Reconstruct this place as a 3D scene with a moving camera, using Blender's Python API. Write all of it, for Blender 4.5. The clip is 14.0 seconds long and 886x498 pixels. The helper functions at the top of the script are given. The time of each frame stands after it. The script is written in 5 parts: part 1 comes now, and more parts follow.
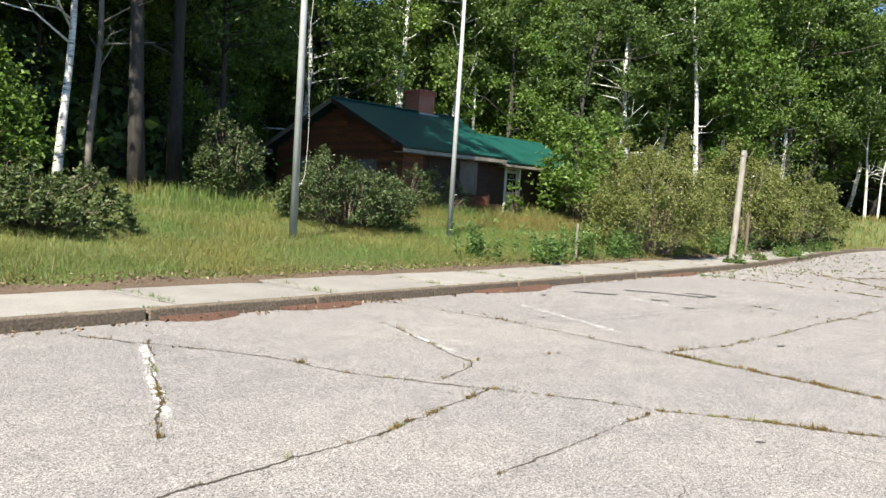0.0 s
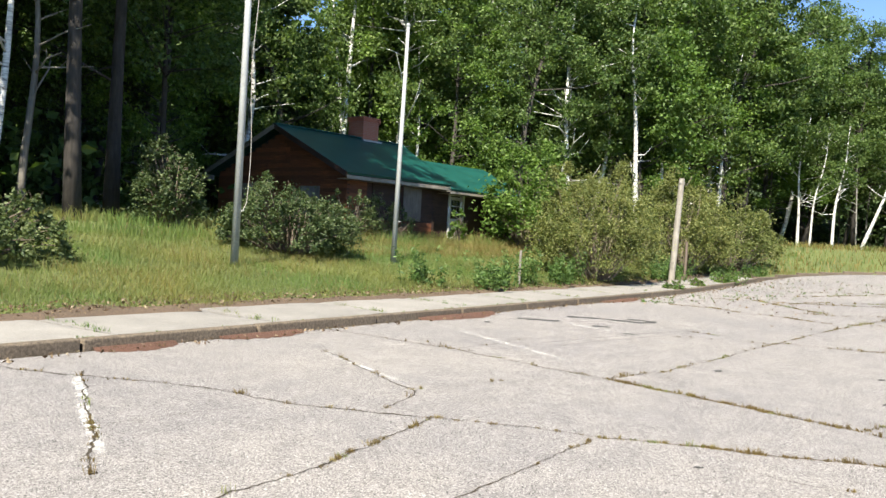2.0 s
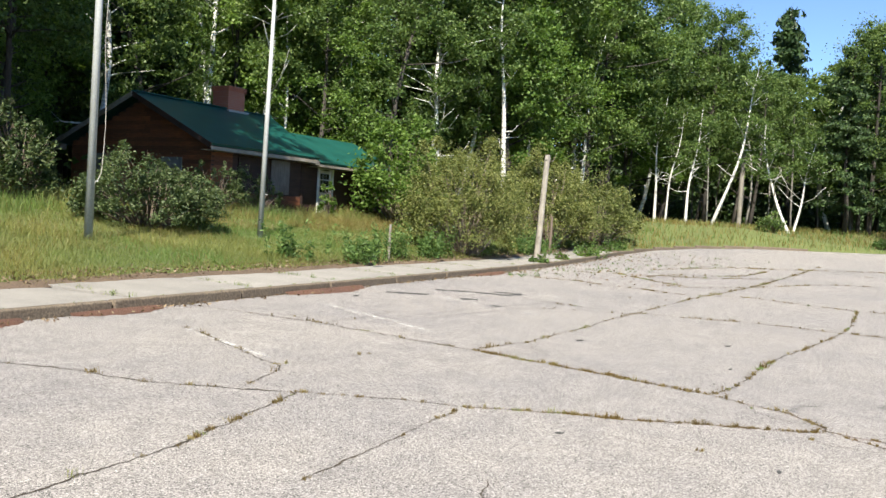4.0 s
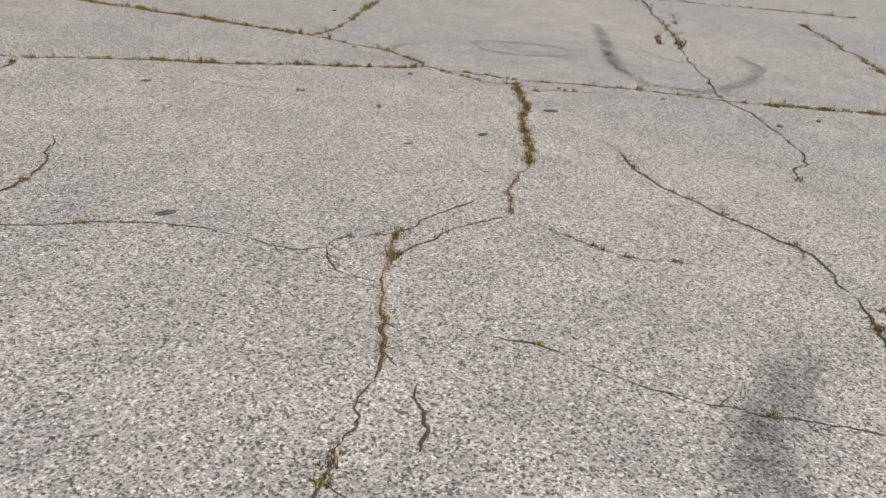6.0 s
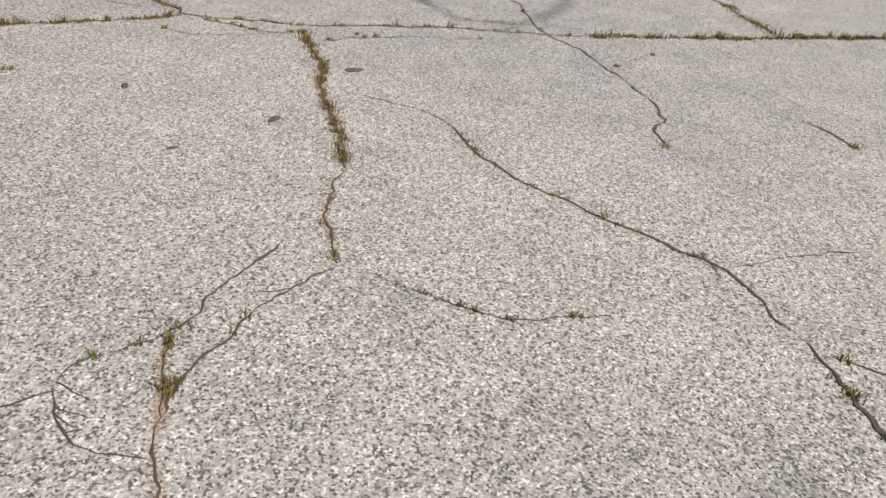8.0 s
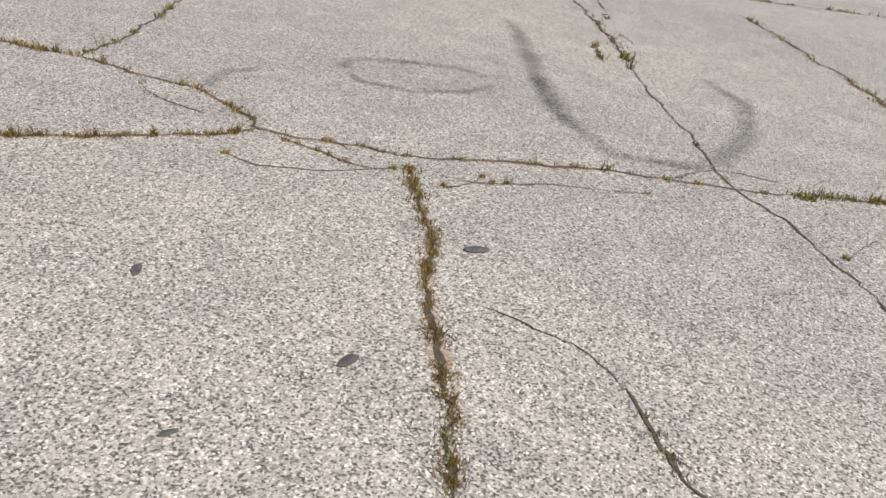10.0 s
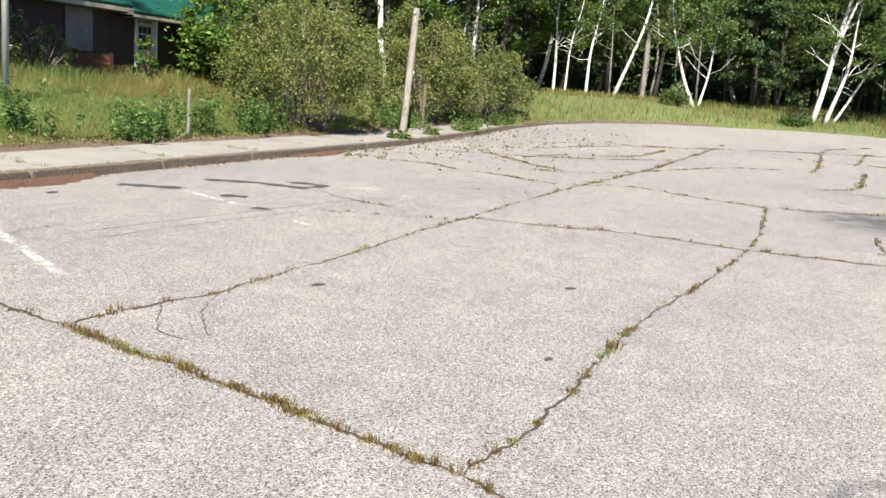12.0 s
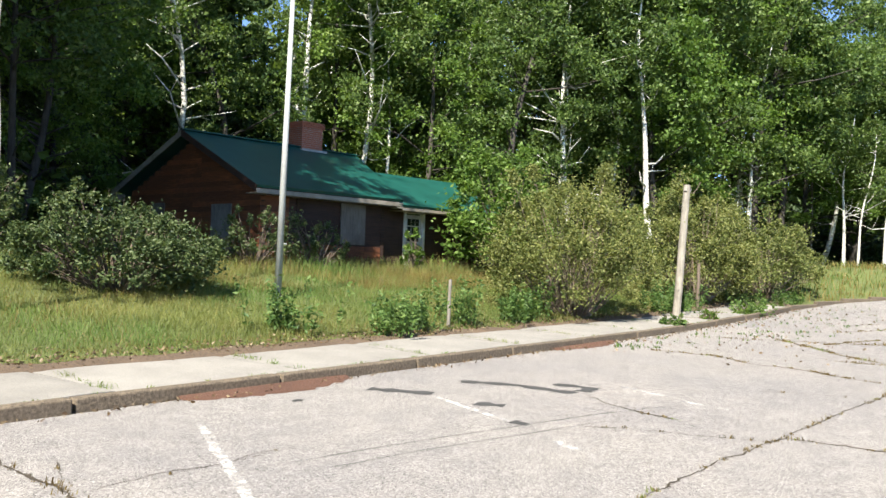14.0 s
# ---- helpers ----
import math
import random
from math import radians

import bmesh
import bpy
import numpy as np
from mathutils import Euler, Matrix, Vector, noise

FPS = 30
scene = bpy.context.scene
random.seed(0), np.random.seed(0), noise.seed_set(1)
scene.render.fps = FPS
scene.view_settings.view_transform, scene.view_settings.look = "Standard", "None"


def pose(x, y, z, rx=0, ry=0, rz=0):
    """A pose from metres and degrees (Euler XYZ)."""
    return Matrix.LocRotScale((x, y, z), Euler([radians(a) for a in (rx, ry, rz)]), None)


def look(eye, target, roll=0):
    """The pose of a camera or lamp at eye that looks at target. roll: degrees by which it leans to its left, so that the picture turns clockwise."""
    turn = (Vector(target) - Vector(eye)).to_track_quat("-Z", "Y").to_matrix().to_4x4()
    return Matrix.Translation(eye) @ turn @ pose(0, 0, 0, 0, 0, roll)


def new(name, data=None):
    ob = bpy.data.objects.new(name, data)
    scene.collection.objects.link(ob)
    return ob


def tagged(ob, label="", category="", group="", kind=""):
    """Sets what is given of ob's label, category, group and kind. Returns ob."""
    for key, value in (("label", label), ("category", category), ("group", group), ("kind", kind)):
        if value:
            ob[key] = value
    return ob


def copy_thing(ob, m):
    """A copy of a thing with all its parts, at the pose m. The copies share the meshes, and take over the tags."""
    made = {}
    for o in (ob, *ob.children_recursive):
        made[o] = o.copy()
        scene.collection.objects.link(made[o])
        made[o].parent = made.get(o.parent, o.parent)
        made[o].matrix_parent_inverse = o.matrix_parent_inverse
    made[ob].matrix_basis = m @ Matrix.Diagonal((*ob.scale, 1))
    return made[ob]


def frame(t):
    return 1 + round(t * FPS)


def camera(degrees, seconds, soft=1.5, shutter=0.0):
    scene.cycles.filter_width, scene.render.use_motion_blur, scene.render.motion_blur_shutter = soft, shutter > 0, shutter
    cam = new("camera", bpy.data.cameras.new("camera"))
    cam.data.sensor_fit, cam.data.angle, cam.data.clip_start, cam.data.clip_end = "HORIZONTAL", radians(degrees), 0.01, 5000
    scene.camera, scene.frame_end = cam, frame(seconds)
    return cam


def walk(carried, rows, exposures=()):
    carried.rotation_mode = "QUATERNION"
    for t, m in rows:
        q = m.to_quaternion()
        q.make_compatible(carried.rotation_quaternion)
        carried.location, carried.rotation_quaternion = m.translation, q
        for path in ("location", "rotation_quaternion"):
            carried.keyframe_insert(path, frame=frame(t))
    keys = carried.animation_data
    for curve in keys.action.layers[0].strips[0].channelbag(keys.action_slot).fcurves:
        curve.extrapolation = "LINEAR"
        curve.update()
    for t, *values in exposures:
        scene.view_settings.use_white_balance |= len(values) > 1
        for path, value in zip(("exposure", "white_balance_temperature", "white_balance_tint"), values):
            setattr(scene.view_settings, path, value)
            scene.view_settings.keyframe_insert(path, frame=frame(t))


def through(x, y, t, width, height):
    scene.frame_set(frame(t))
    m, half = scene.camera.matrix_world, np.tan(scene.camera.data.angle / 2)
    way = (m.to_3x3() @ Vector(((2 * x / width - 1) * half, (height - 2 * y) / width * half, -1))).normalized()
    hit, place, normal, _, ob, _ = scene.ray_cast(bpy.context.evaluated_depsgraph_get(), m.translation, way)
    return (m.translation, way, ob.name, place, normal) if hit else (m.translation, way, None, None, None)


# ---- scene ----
cam = camera(54.7, 14.0)
PATH = [
    (0, (1.146, 0.186, 1.696), (0.913, 2.17, 1.596), 3.1),
    (0.5, (1.147, 0.176, 1.708), (0.928, 2.162, 1.641), 3.1),
    (1, (1.147, 0.18, 1.71), (0.955, 2.17, 1.667), 3.1),
    (1.5, (1.154, 0.19, 1.711), (0.997, 2.184, 1.674), 3.1),
    (2, (1.167, 0.187, 1.717), (1.059, 2.184, 1.685), 3.1),
    (2.2, (1.181, 0.181, 1.722), (1.095, 2.179, 1.691), 3.0),
    (4.3, (1.223, 0.282, 1.672), (1.506, 2.26, 1.574), 3.5),
    (4.5, (1.238, 0.285, 1.664), (1.587, 2.25, 1.541), 3.6),
    (5, (1.35, 0.36, 1.622), (1.856, 2.278, 1.367), 3.8),
    (5.5, (1.48, 0.498, 1.544), (2.211, 2.294, 1.055), 4.8),
    (6, (1.527, 0.775, 1.438), (2.53, 2.327, 0.673), 6.2),
    (6.5, (1.628, 1.03, 1.396), (2.748, 2.408, 0.475), 4.4),
    (7, (1.872, 1.325, 1.421), (3.057, 2.638, 0.486), 1.9),
    (7.2, (1.938, 1.437, 1.431), (3.17, 2.708, 0.499), 2.3),
    (9.3, (2.946, 2.968, 1.446), (4.314, 4.111, 0.539), 7.9),
    (9.5, (3.068, 3.116, 1.438), (4.398, 4.316, 0.548), 8.3),
    (10, (3.336, 3.465, 1.468), (4.547, 4.818, 0.63), 9.6),
    (10.5, (3.541, 3.911, 1.5), (4.609, 5.409, 0.717), 8.0),
    (11, (3.808, 4.349, 1.529), (4.684, 6.018, 0.862), 6.1),
    (11.5, (3.972, 4.811, 1.577), (4.648, 6.61, 1.023), 5.4),
    (12, (4.042, 5.311, 1.677), (4.448, 7.237, 1.322), 4.1),
    (12.5, (4.14, 5.843, 1.741), (4.265, 7.835, 1.613), 3.8),
    (13, (4.116, 6.378, 1.77), (4.118, 8.378, 1.761), 2.3),
    (13.5, (4.104, 6.719, 1.795), (3.981, 8.714, 1.836), 1.0),
    (14, (4.086, 7.179, 1.808), (3.87, 9.167, 1.835), 2.0),
]
EXPOSURES = [(t, e + 0.04, 6750, 6) for t, e in ((0, 1.4), (1, 1.47), (2, 1.46), (4.5, 1.3), (5, 1.2), (6, 0.6), (6.5, 0.53), (7, 0.68), (9.5, 0.84), (11, 1.0), (12, 1.38), (12.5, 1.52), (13, 1.7), (14, 1.56))]
walk(cam, [(t, look(e, a, r)) for t, e, a, r in PATH], EXPOSURES)

# ---- world and sun ----
YAW = 53.83  # the house and lot run along u; n points from the lot to the house
R = pose(0, 0, 0, 0, 0, YAW)
SUN_U, SUN_N, SUN_UP = -0.76, -0.38, 0.95


def at(u, n, z=0.0, rz=0.0):
    return R @ pose(u, n, z, 0, 0, rz)


sun_way = R.to_3x3() @ Vector((SUN_U, SUN_N, SUN_UP)).normalized()
world = bpy.data.worlds.new("world")
scene.world = world
world.use_nodes = True
wn = world.node_tree
sky = wn.nodes.new("ShaderNodeTexSky")
sky.sky_type, sky.sun_disc = "NISHITA", False
sky.sun_elevation = math.asin(sun_way.z)
sky.sun_rotation = math.atan2(sun_way.x, sun_way.y)
sky.air_density, sky.dust_density, sky.ozone_density, sky.altitude = 0.6, 0.0, 4.5, 1200
wn.links.new(sky.outputs[0], wn.nodes["Background"].inputs[0])
wn.nodes["Background"].inputs[1].default_value = 0.115
sun_data = bpy.data.lights.new("sun", "SUN")
sun_data.energy, sun_data.angle, sun_data.color = 5.0, radians(0.55), (1.0, 0.95, 0.87)
sun = new("sun", sun_data)
sun.matrix_basis = look(sun_way * 60, (0, 0, 0))


# ---- materials ----
class Nodes:
    """A node material with short calls."""

    def __init__(self, name):
        self.m = bpy.data.materials.new(name)
        self.m.use_nodes = True
        self.t = self.m.node_tree
        self.b = self.t.nodes["Principled BSDF"]
        self.co = self.t.nodes.new("ShaderNodeTexCoord").outputs["Object"]

    def put(self, socket, value):
        if hasattr(value, "links"):
            self.t.links.new(value, socket)
        else:
            socket.default_value = value

    def noise(self, scale, detail=3.0, rough=0.55, vec=None, stretch=None):
        nd = self.t.nodes.new("ShaderNodeTexNoise")
        nd.inputs["Scale"].default_value, nd.inputs["Detail"].default_value, nd.inputs["Roughness"].default_value = scale, detail, rough
        v = vec or self.co
        if stretch:
            mp = self.t.nodes.new("ShaderNodeMapping")
            mp.inputs["Scale"].default_value = stretch
            self.t.links.new(v, mp.inputs[0])
            v = mp.outputs[0]
        self.t.links.new(v, nd.inputs["Vector"])
        return nd.outputs["Fac"]

    def cells(self, scale, what="Color"):
        nd = self.t.nodes.new("ShaderNodeTexVoronoi")
        nd.inputs["Scale"].default_value = scale
        self.t.links.new(self.co, nd.inputs["Vector"])
        return nd.outputs[what]

    def ramp(self, fac, stops):
        nd = self.t.nodes.new("ShaderNodeValToRGB")
        el = nd.color_ramp.elements
        while len(el) < len(stops):
            el.new(0.5)
        for e, (p, c) in zip(el, stops):
            e.position, e.color = p, (*c, 1) if len(c) == 3 else c
        self.put(nd.inputs[0], fac)
        return nd.outputs[0]

    def mix(self, fac, a, b, mode="MIX"):
        nd = self.t.nodes.new("ShaderNodeMix")
        nd.data_type, nd.blend_type = "RGBA", mode
        for s, v in ((nd.inputs[0], fac), (nd.inputs[6], a), (nd.inputs[7], b)):
            self.put(s, (*v, 1) if isinstance(v, tuple) and len(v) == 3 else v)
        return nd.outputs[2]

    def math(self, op, a, b=0.5):
        nd = self.t.nodes.new("ShaderNodeMath")
        nd.operation = op
        self.put(nd.inputs[0], a)
        self.put(nd.inputs[1], b)
        return nd.outputs[0]

    def rand(self, island=False):
        if island:
            return self.t.nodes.new("ShaderNodeNewGeometry").outputs["Random Per Island"]
        return self.t.nodes.new("ShaderNodeObjectInfo").outputs["Random"]

    def bump(self, height, strength=0.4, distance=0.01):
        nd = self.t.nodes.new("ShaderNodeBump")
        nd.inputs["Strength"].default_value, nd.inputs["Distance"].default_value = strength, distance
        self.put(nd.inputs["Height"], height)
        self.t.links.new(nd.outputs[0], self.b.inputs["Normal"])

    def done(self, color, rough=0.8, metal=0.0, spec=None):
        self.put(self.b.inputs["Base Color"], (*color, 1) if isinstance(color, tuple) else color)
        self.put(self.b.inputs["Roughness"], rough)
        self.b.inputs["Metallic"].default_value = metal
        if spec is not None:
            self.b.inputs["Specular IOR Level"].default_value = spec
        return self.m


def asphalt_material():
    k = Nodes("weathered_asphalt")
    big = k.noise(0.22, 4)
    mid = k.noise(2.3, 4, 0.65)
    fine = k.noise(118, 2, 0.75)
    stone = k.cells(125)
    sep = k.t.nodes.new("ShaderNodeSeparateColor")
    k.t.links.new(stone, sep.inputs[0])
    agg = k.ramp(sep.outputs[0], [(0.0, (0.05, 0.048, 0.047)), (0.15, (0.092, 0.088, 0.086)), (0.27, (0.206, 0.195, 0.186)), (0.6, (0.272, 0.255, 0.245)), (0.86, (0.335, 0.31, 0.296)), (1.0, (0.48, 0.462, 0.45))])
    pits = k.ramp(fine, [(0.34, (1, 1, 1)), (0.45, (0, 0, 0))])
    c = k.mix(pits, agg, (0.08, 0.077, 0.074))
    c = k.mix(0.75, c, k.ramp(mid, [(0.3, (0.82, 0.81, 0.82)), (0.7, (1.15, 1.13, 1.10))]), "MULTIPLY")
    c = k.mix(0.8, c, k.ramp(big, [(0.3, (0.88, 0.88, 0.90)), (0.65, (1.12, 1.10, 1.06))]), "MULTIPLY")
    c = k.mix(0.85, c, k.ramp(k.noise(33, 3, 0.75), [(0.36, (0.76, 0.76, 0.77)), (0.5, (1.05, 1.05, 1.06)), (0.66, (1.22, 1.22, 1.23))]), "MULTIPLY")
    c = k.mix(k.ramp(k.noise(1.1, 5, 0.75), [(0.66, (0, 0, 0)), (0.8, (0.45,) * 3)]), c, (0.13, 0.125, 0.125))
    k.bump(k.math("ADD", sep.outputs[0], k.math("MULTIPLY", fine, 1.6)), 0.6, 0.006)
    return k.done(c, 0.93, spec=0.2)


def speckled(name, a, b, scale=40, rough=0.9, bump=0.3, big=0.9, dist=0.006):
    k = Nodes(name)
    c = k.ramp(k.noise(scale, 4, 0.7), [(0.3, a), (0.7, b)])
    c = k.mix(0.8, c, k.ramp(k.noise(big, 5, 0.65), [(0.3, (0.72, 0.71, 0.70)), (0.7, (1.15, 1.14, 1.12))]), "MULTIPLY")
    c = k.mix(0.5, c, k.ramp(k.rand(), [(0, (0.8, 0.8, 0.8)), (1, (1.1, 1.1, 1.1))]), "MULTIPLY")
    k.bump(k.noise(scale * 1.3, 4, 0.7), bump, dist)
    return k.done(c, rough)


def wood(name, a, b, axis=(2, 30, 30), rough=0.8):
    k = Nodes(name)
    g = k.noise(1.0, 5, 0.65, stretch=axis)
    c = k.ramp(g, [(0.3, a), (0.7, b)])
    c = k.mix(0.85, c, k.ramp(k.rand(), [(0, (0.55, 0.52, 0.5)), (1, (1.2, 1.2, 1.2))]), "MULTIPLY")
    c = k.mix(0.7, c, k.ramp(k.noise(1.6, 4, 0.7), [(0.32, (0.5, 0.48, 0.46)), (0.62, (1.08, 1.08, 1.08))]), "MULTIPLY")
    k.bump(g, 0.35, 0.004)
    return k.done(c, rough)


def leaf_material(name, dark, mid, light, through=0.35, patch=0.0):
    k = Nodes(name)
    r = k.ramp(k.rand(True), [(0.0, dark), (0.5, mid), (0.9, light), (1.0, tuple(min(1, x * 1.25) for x in light))])
    c = k.mix(0.7, r, k.ramp(k.rand(), [(0, (0.72, 0.78, 0.7)), (1, (1.15, 1.1, 1.0))]), "MULTIPLY")
    c = k.mix(0.6, c, k.ramp(k.noise(0.7, 2), [(0.3, (0.75, 0.8, 0.75)), (0.7, (1.15, 1.1, 1.05))]), "MULTIPLY")
    if patch:
        c = k.mix(0.9, c, k.ramp(k.noise(patch, 3, 0.6), [(0.36, (0.70, 0.98, 0.72)), (0.5, (0.98, 1.0, 0.9)), (0.64, (1.28, 1.08, 0.98))]), "MULTIPLY")
    k.done(c, 0.5, spec=0.32)
    tr = k.t.nodes.new("ShaderNodeBsdfTranslucent")
    k.t.links.new(k.mix(1.0, c, (1.0, 1.05, 0.5), "MULTIPLY"), tr.inputs[0])
    mx = k.t.nodes.new("ShaderNodeMixShader")
    mx.inputs[0].default_value = through
    k.t.links.new(k.b.outputs[0], mx.inputs[1])
    k.t.links.new(tr.outputs[0], mx.inputs[2])
    k.t.links.new(mx.outputs[0], k.t.nodes["Material Output"].inputs[0])
    return k.m


def stain_material(name, color, density, scale=3.0, lo=0.36, hi=0.66):
    """A stain or worn paint: broken up by noise and thinning out towards its rim."""
    k = Nodes(name)
    k.done(color, 0.9, spec=0.2)
    rim = k.t.nodes.new("ShaderNodeAttribute")
    rim.attribute_name = "rim"
    a = k.math("MULTIPLY", k.ramp(k.noise(scale, 5, 0.75), [(lo, (0, 0, 0)), (hi, (1, 1, 1))]), k.ramp(k.noise(85, 2, 0.75), [(0.36, (0.15,) * 3), (0.5, (1, 1, 1))]))
    k.put(k.b.inputs["Alpha"], k.math("MULTIPLY", k.math("MULTIPLY", a, density), rim.outputs["Fac"]))
    return k.m


M_ASPHALT = asphalt_material()
M_CONCRETE = speckled("old_concrete", (0.175, 0.163, 0.148), (0.315, 0.294, 0.27), 60)
M_GRANITE = speckled("dirty_granite", (0.05, 0.038, 0.027), (0.2, 0.155, 0.11), 22, big=3.0, bump=0.7, dist=0.02)
M_SOIL = speckled("brown_soil", (0.06, 0.042, 0.028), (0.17, 0.115, 0.075), 30, bump=0.8, dist=0.02)
M_LITTER = speckled("rusty_pine_litter", (0.055, 0.026, 0.016), (0.155, 0.07, 0.042), 45, bump=0.9, dist=0.02)
M_TURF = speckled("grassy_ground", (0.06, 0.08, 0.02), (0.13, 0.15, 0.045), 18, big=0.5, bump=0.8, dist=0.03)
M_CRACK = speckled("crack_dirt", (0.025, 0.02, 0.014), (0.075, 0.055, 0.036), 50, bump=0.8, dist=0.01)
M_LINE = stain_material("worn_white_paint", (0.58, 0.56, 0.53), 0.9, 5.5, 0.41, 0.56)
M_STREAK = stain_material("dark_streak", (0.065, 0.065, 0.066), 0.62, 1.8, 0.25, 0.7)
M_RUSTY = stain_material("rusty_soil_stain", (0.31, 0.18, 0.12), 0.7, 3.0, 0.36, 0.6)
M_TAR = speckled("crack_sealing_tar", (0.028, 0.027, 0.028), (0.07, 0.068, 0.066), 60)
M_SIDING = wood("red_brown_siding", (0.10, 0.032, 0.014), (0.30, 0.10, 0.036), (1.5, 1.5, 40))
M_DARKWOOD = wood("dark_brown_boards", (0.028, 0.014, 0.010), (0.075, 0.034, 0.022), (1.5, 1.5, 40))
M_TRIM = wood("cream_trim_paint", (0.22, 0.195, 0.16), (0.36, 0.325, 0.275), (3, 3, 20), 0.6)
M_PLY = wood("weathered_plywood", (0.17, 0.15, 0.135), (0.30, 0.27, 0.24), (20, 20, 2))
M_DOOR = wood("white_door_paint", (0.60, 0.58, 0.53), (0.75, 0.73, 0.68), (3, 3, 3), 0.5)
M_POST = wood("grey_wooden_post", (0.15, 0.135, 0.11), (0.285, 0.26, 0.22), (30, 30, 1.5))
M_POLE = speckled("faded_pole_paint", (0.27, 0.28, 0.275), (0.40, 0.41, 0.40), 25, rough=0.5, bump=0.1)
M_BRICK = speckled("red_brick", (0.26, 0.07, 0.036), (0.44, 0.15, 0.085), 50)
M_MORTAR = speckled("grey_mortar", (0.28, 0.25, 0.22), (0.38, 0.35, 0.31), 60)
M_BARK = wood("dark_bark", (0.022, 0.019, 0.016), (0.075, 0.064, 0.054), (14, 14, 2), 0.95)
M_PALE = wood("pale_grey_bark", (0.10, 0.095, 0.085), (0.30, 0.285, 0.26), (8, 8, 5), 0.85)
M_TWIG = wood("grey_brown_twigs", (0.10, 0.075, 0.055), (0.23, 0.18, 0.14), (14, 14, 2), 0.9)


def roof_material():
    k = Nodes("green_metal_roofing")
    c = k.ramp(k.noise(1.2, 4), [(0.3, (0.004, 0.052, 0.042)), (0.7, (0.008, 0.074, 0.060))])
    c = k.mix(k.ramp(k.noise(5, 5, 0.7), [(0.6, (0, 0, 0)), (0.78, (0.35,) * 3)]), c, (0.03, 0.075, 0.056))
    return k.done(c, 0.42, spec=0.45)


def birch_material():
    k = Nodes("white_birch_bark")
    marks = k.noise(1.0, 4, 0.7, stretch=(3.5, 3.5, 14))
    c = k.ramp(marks, [(0.34, (0.035, 0.03, 0.028)), (0.43, (0.42, 0.40, 0.37)), (0.6, (0.70, 0.68, 0.63))])
    return k.done(c, 0.75)


def glass_material():
    k = Nodes("dusty_glass")
    k.b.inputs["Transmission Weight"].default_value = 0.0
    return k.done((0.02, 0.024, 0.022), 0.08, spec=0.6)


M_ROOF, M_BIRCH, M_GLASS = roof_material(), birch_material(), glass_material()
M_RUST = leaf_material("rust_brown_grass", (0.075, 0.045, 0.016), (0.13, 0.085, 0.028), (0.20, 0.145, 0.055), 0.3)
M_LEAF = leaf_material("broad_leaves", (0.05, 0.088, 0.026), (0.095, 0.155, 0.043), (0.175, 0.24, 0.082), 0.46)
M_LEAF2 = leaf_material("yellow_green_leaves", (0.066, 0.12, 0.024), (0.12, 0.205, 0.042), (0.19, 0.28, 0.076), 0.48)
M_LEAF3 = leaf_material("grey_green_leaves", (0.04, 0.066, 0.025), (0.076, 0.11, 0.042), (0.15, 0.18, 0.082))
M_OLIVE = leaf_material("olive_shrub_leaves", (0.09, 0.112, 0.034), (0.18, 0.208, 0.068), (0.31, 0.31, 0.13), 0.45)
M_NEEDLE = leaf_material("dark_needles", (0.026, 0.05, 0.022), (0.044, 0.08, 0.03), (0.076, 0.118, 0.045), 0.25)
M_GRASS = leaf_material("meadow_grass", (0.125, 0.16, 0.055), (0.17, 0.205, 0.072), (0.225, 0.245, 0.105), 0.45, 0.33)
M_DRY = leaf_material("dry_grass", (0.15, 0.105, 0.034), (0.21, 0.155, 0.055), (0.28, 0.23, 0.10), 0.35)
M_DEAD = leaf_material("fallen_leaves", (0.07, 0.04, 0.022), (0.14, 0.085, 0.05), (0.26, 0.19, 0.13), 0.1)
M_WEED = leaf_material("weed_leaves", (0.05, 0.10, 0.028), (0.095, 0.165, 0.045), (0.16, 0.235, 0.075), 0.42)


# ---- mesh helpers ----
def mesh(name, verts, faces, material, smooth=False):
    me = bpy.data.meshes.new(name)
    me.from_pydata([tuple(map(float, v)) for v in verts] if not isinstance(verts, np.ndarray) else verts.tolist(), [], faces.tolist() if isinstance(faces, np.ndarray) else faces)
    me.materials.append(material)
    if smooth:
        me.polygons.foreach_set("use_smooth", [True] * len(me.polygons))
    me.update()
    return me


def hold(ob, parent):
    if parent:
        ob.parent = parent
    return ob


def part(name, bm, material, parent=None, label="", m=None, smooth=False):
    """Links a bmesh, or a mesh made already, as one object under a thing or a part."""
    if isinstance(bm, bpy.types.Mesh):
        me = bm
    else:
        me = bpy.data.meshes.new(name)
        bm.to_mesh(me)
        bm.free()
        me.materials.append(material)
        if smooth:
            me.polygons.foreach_set("use_smooth", [True] * len(me.polygons))
    ob = hold(new(name, me), parent)
    if m is not None:
        ob.matrix_basis = m
    return tagged(ob, label)


def thing(name, label, category, m, group="", kind=""):
    ob = new(name)
    ob.matrix_basis = m
    ob.empty_display_size = 0.2
    return tagged(ob, label, category, group, kind)


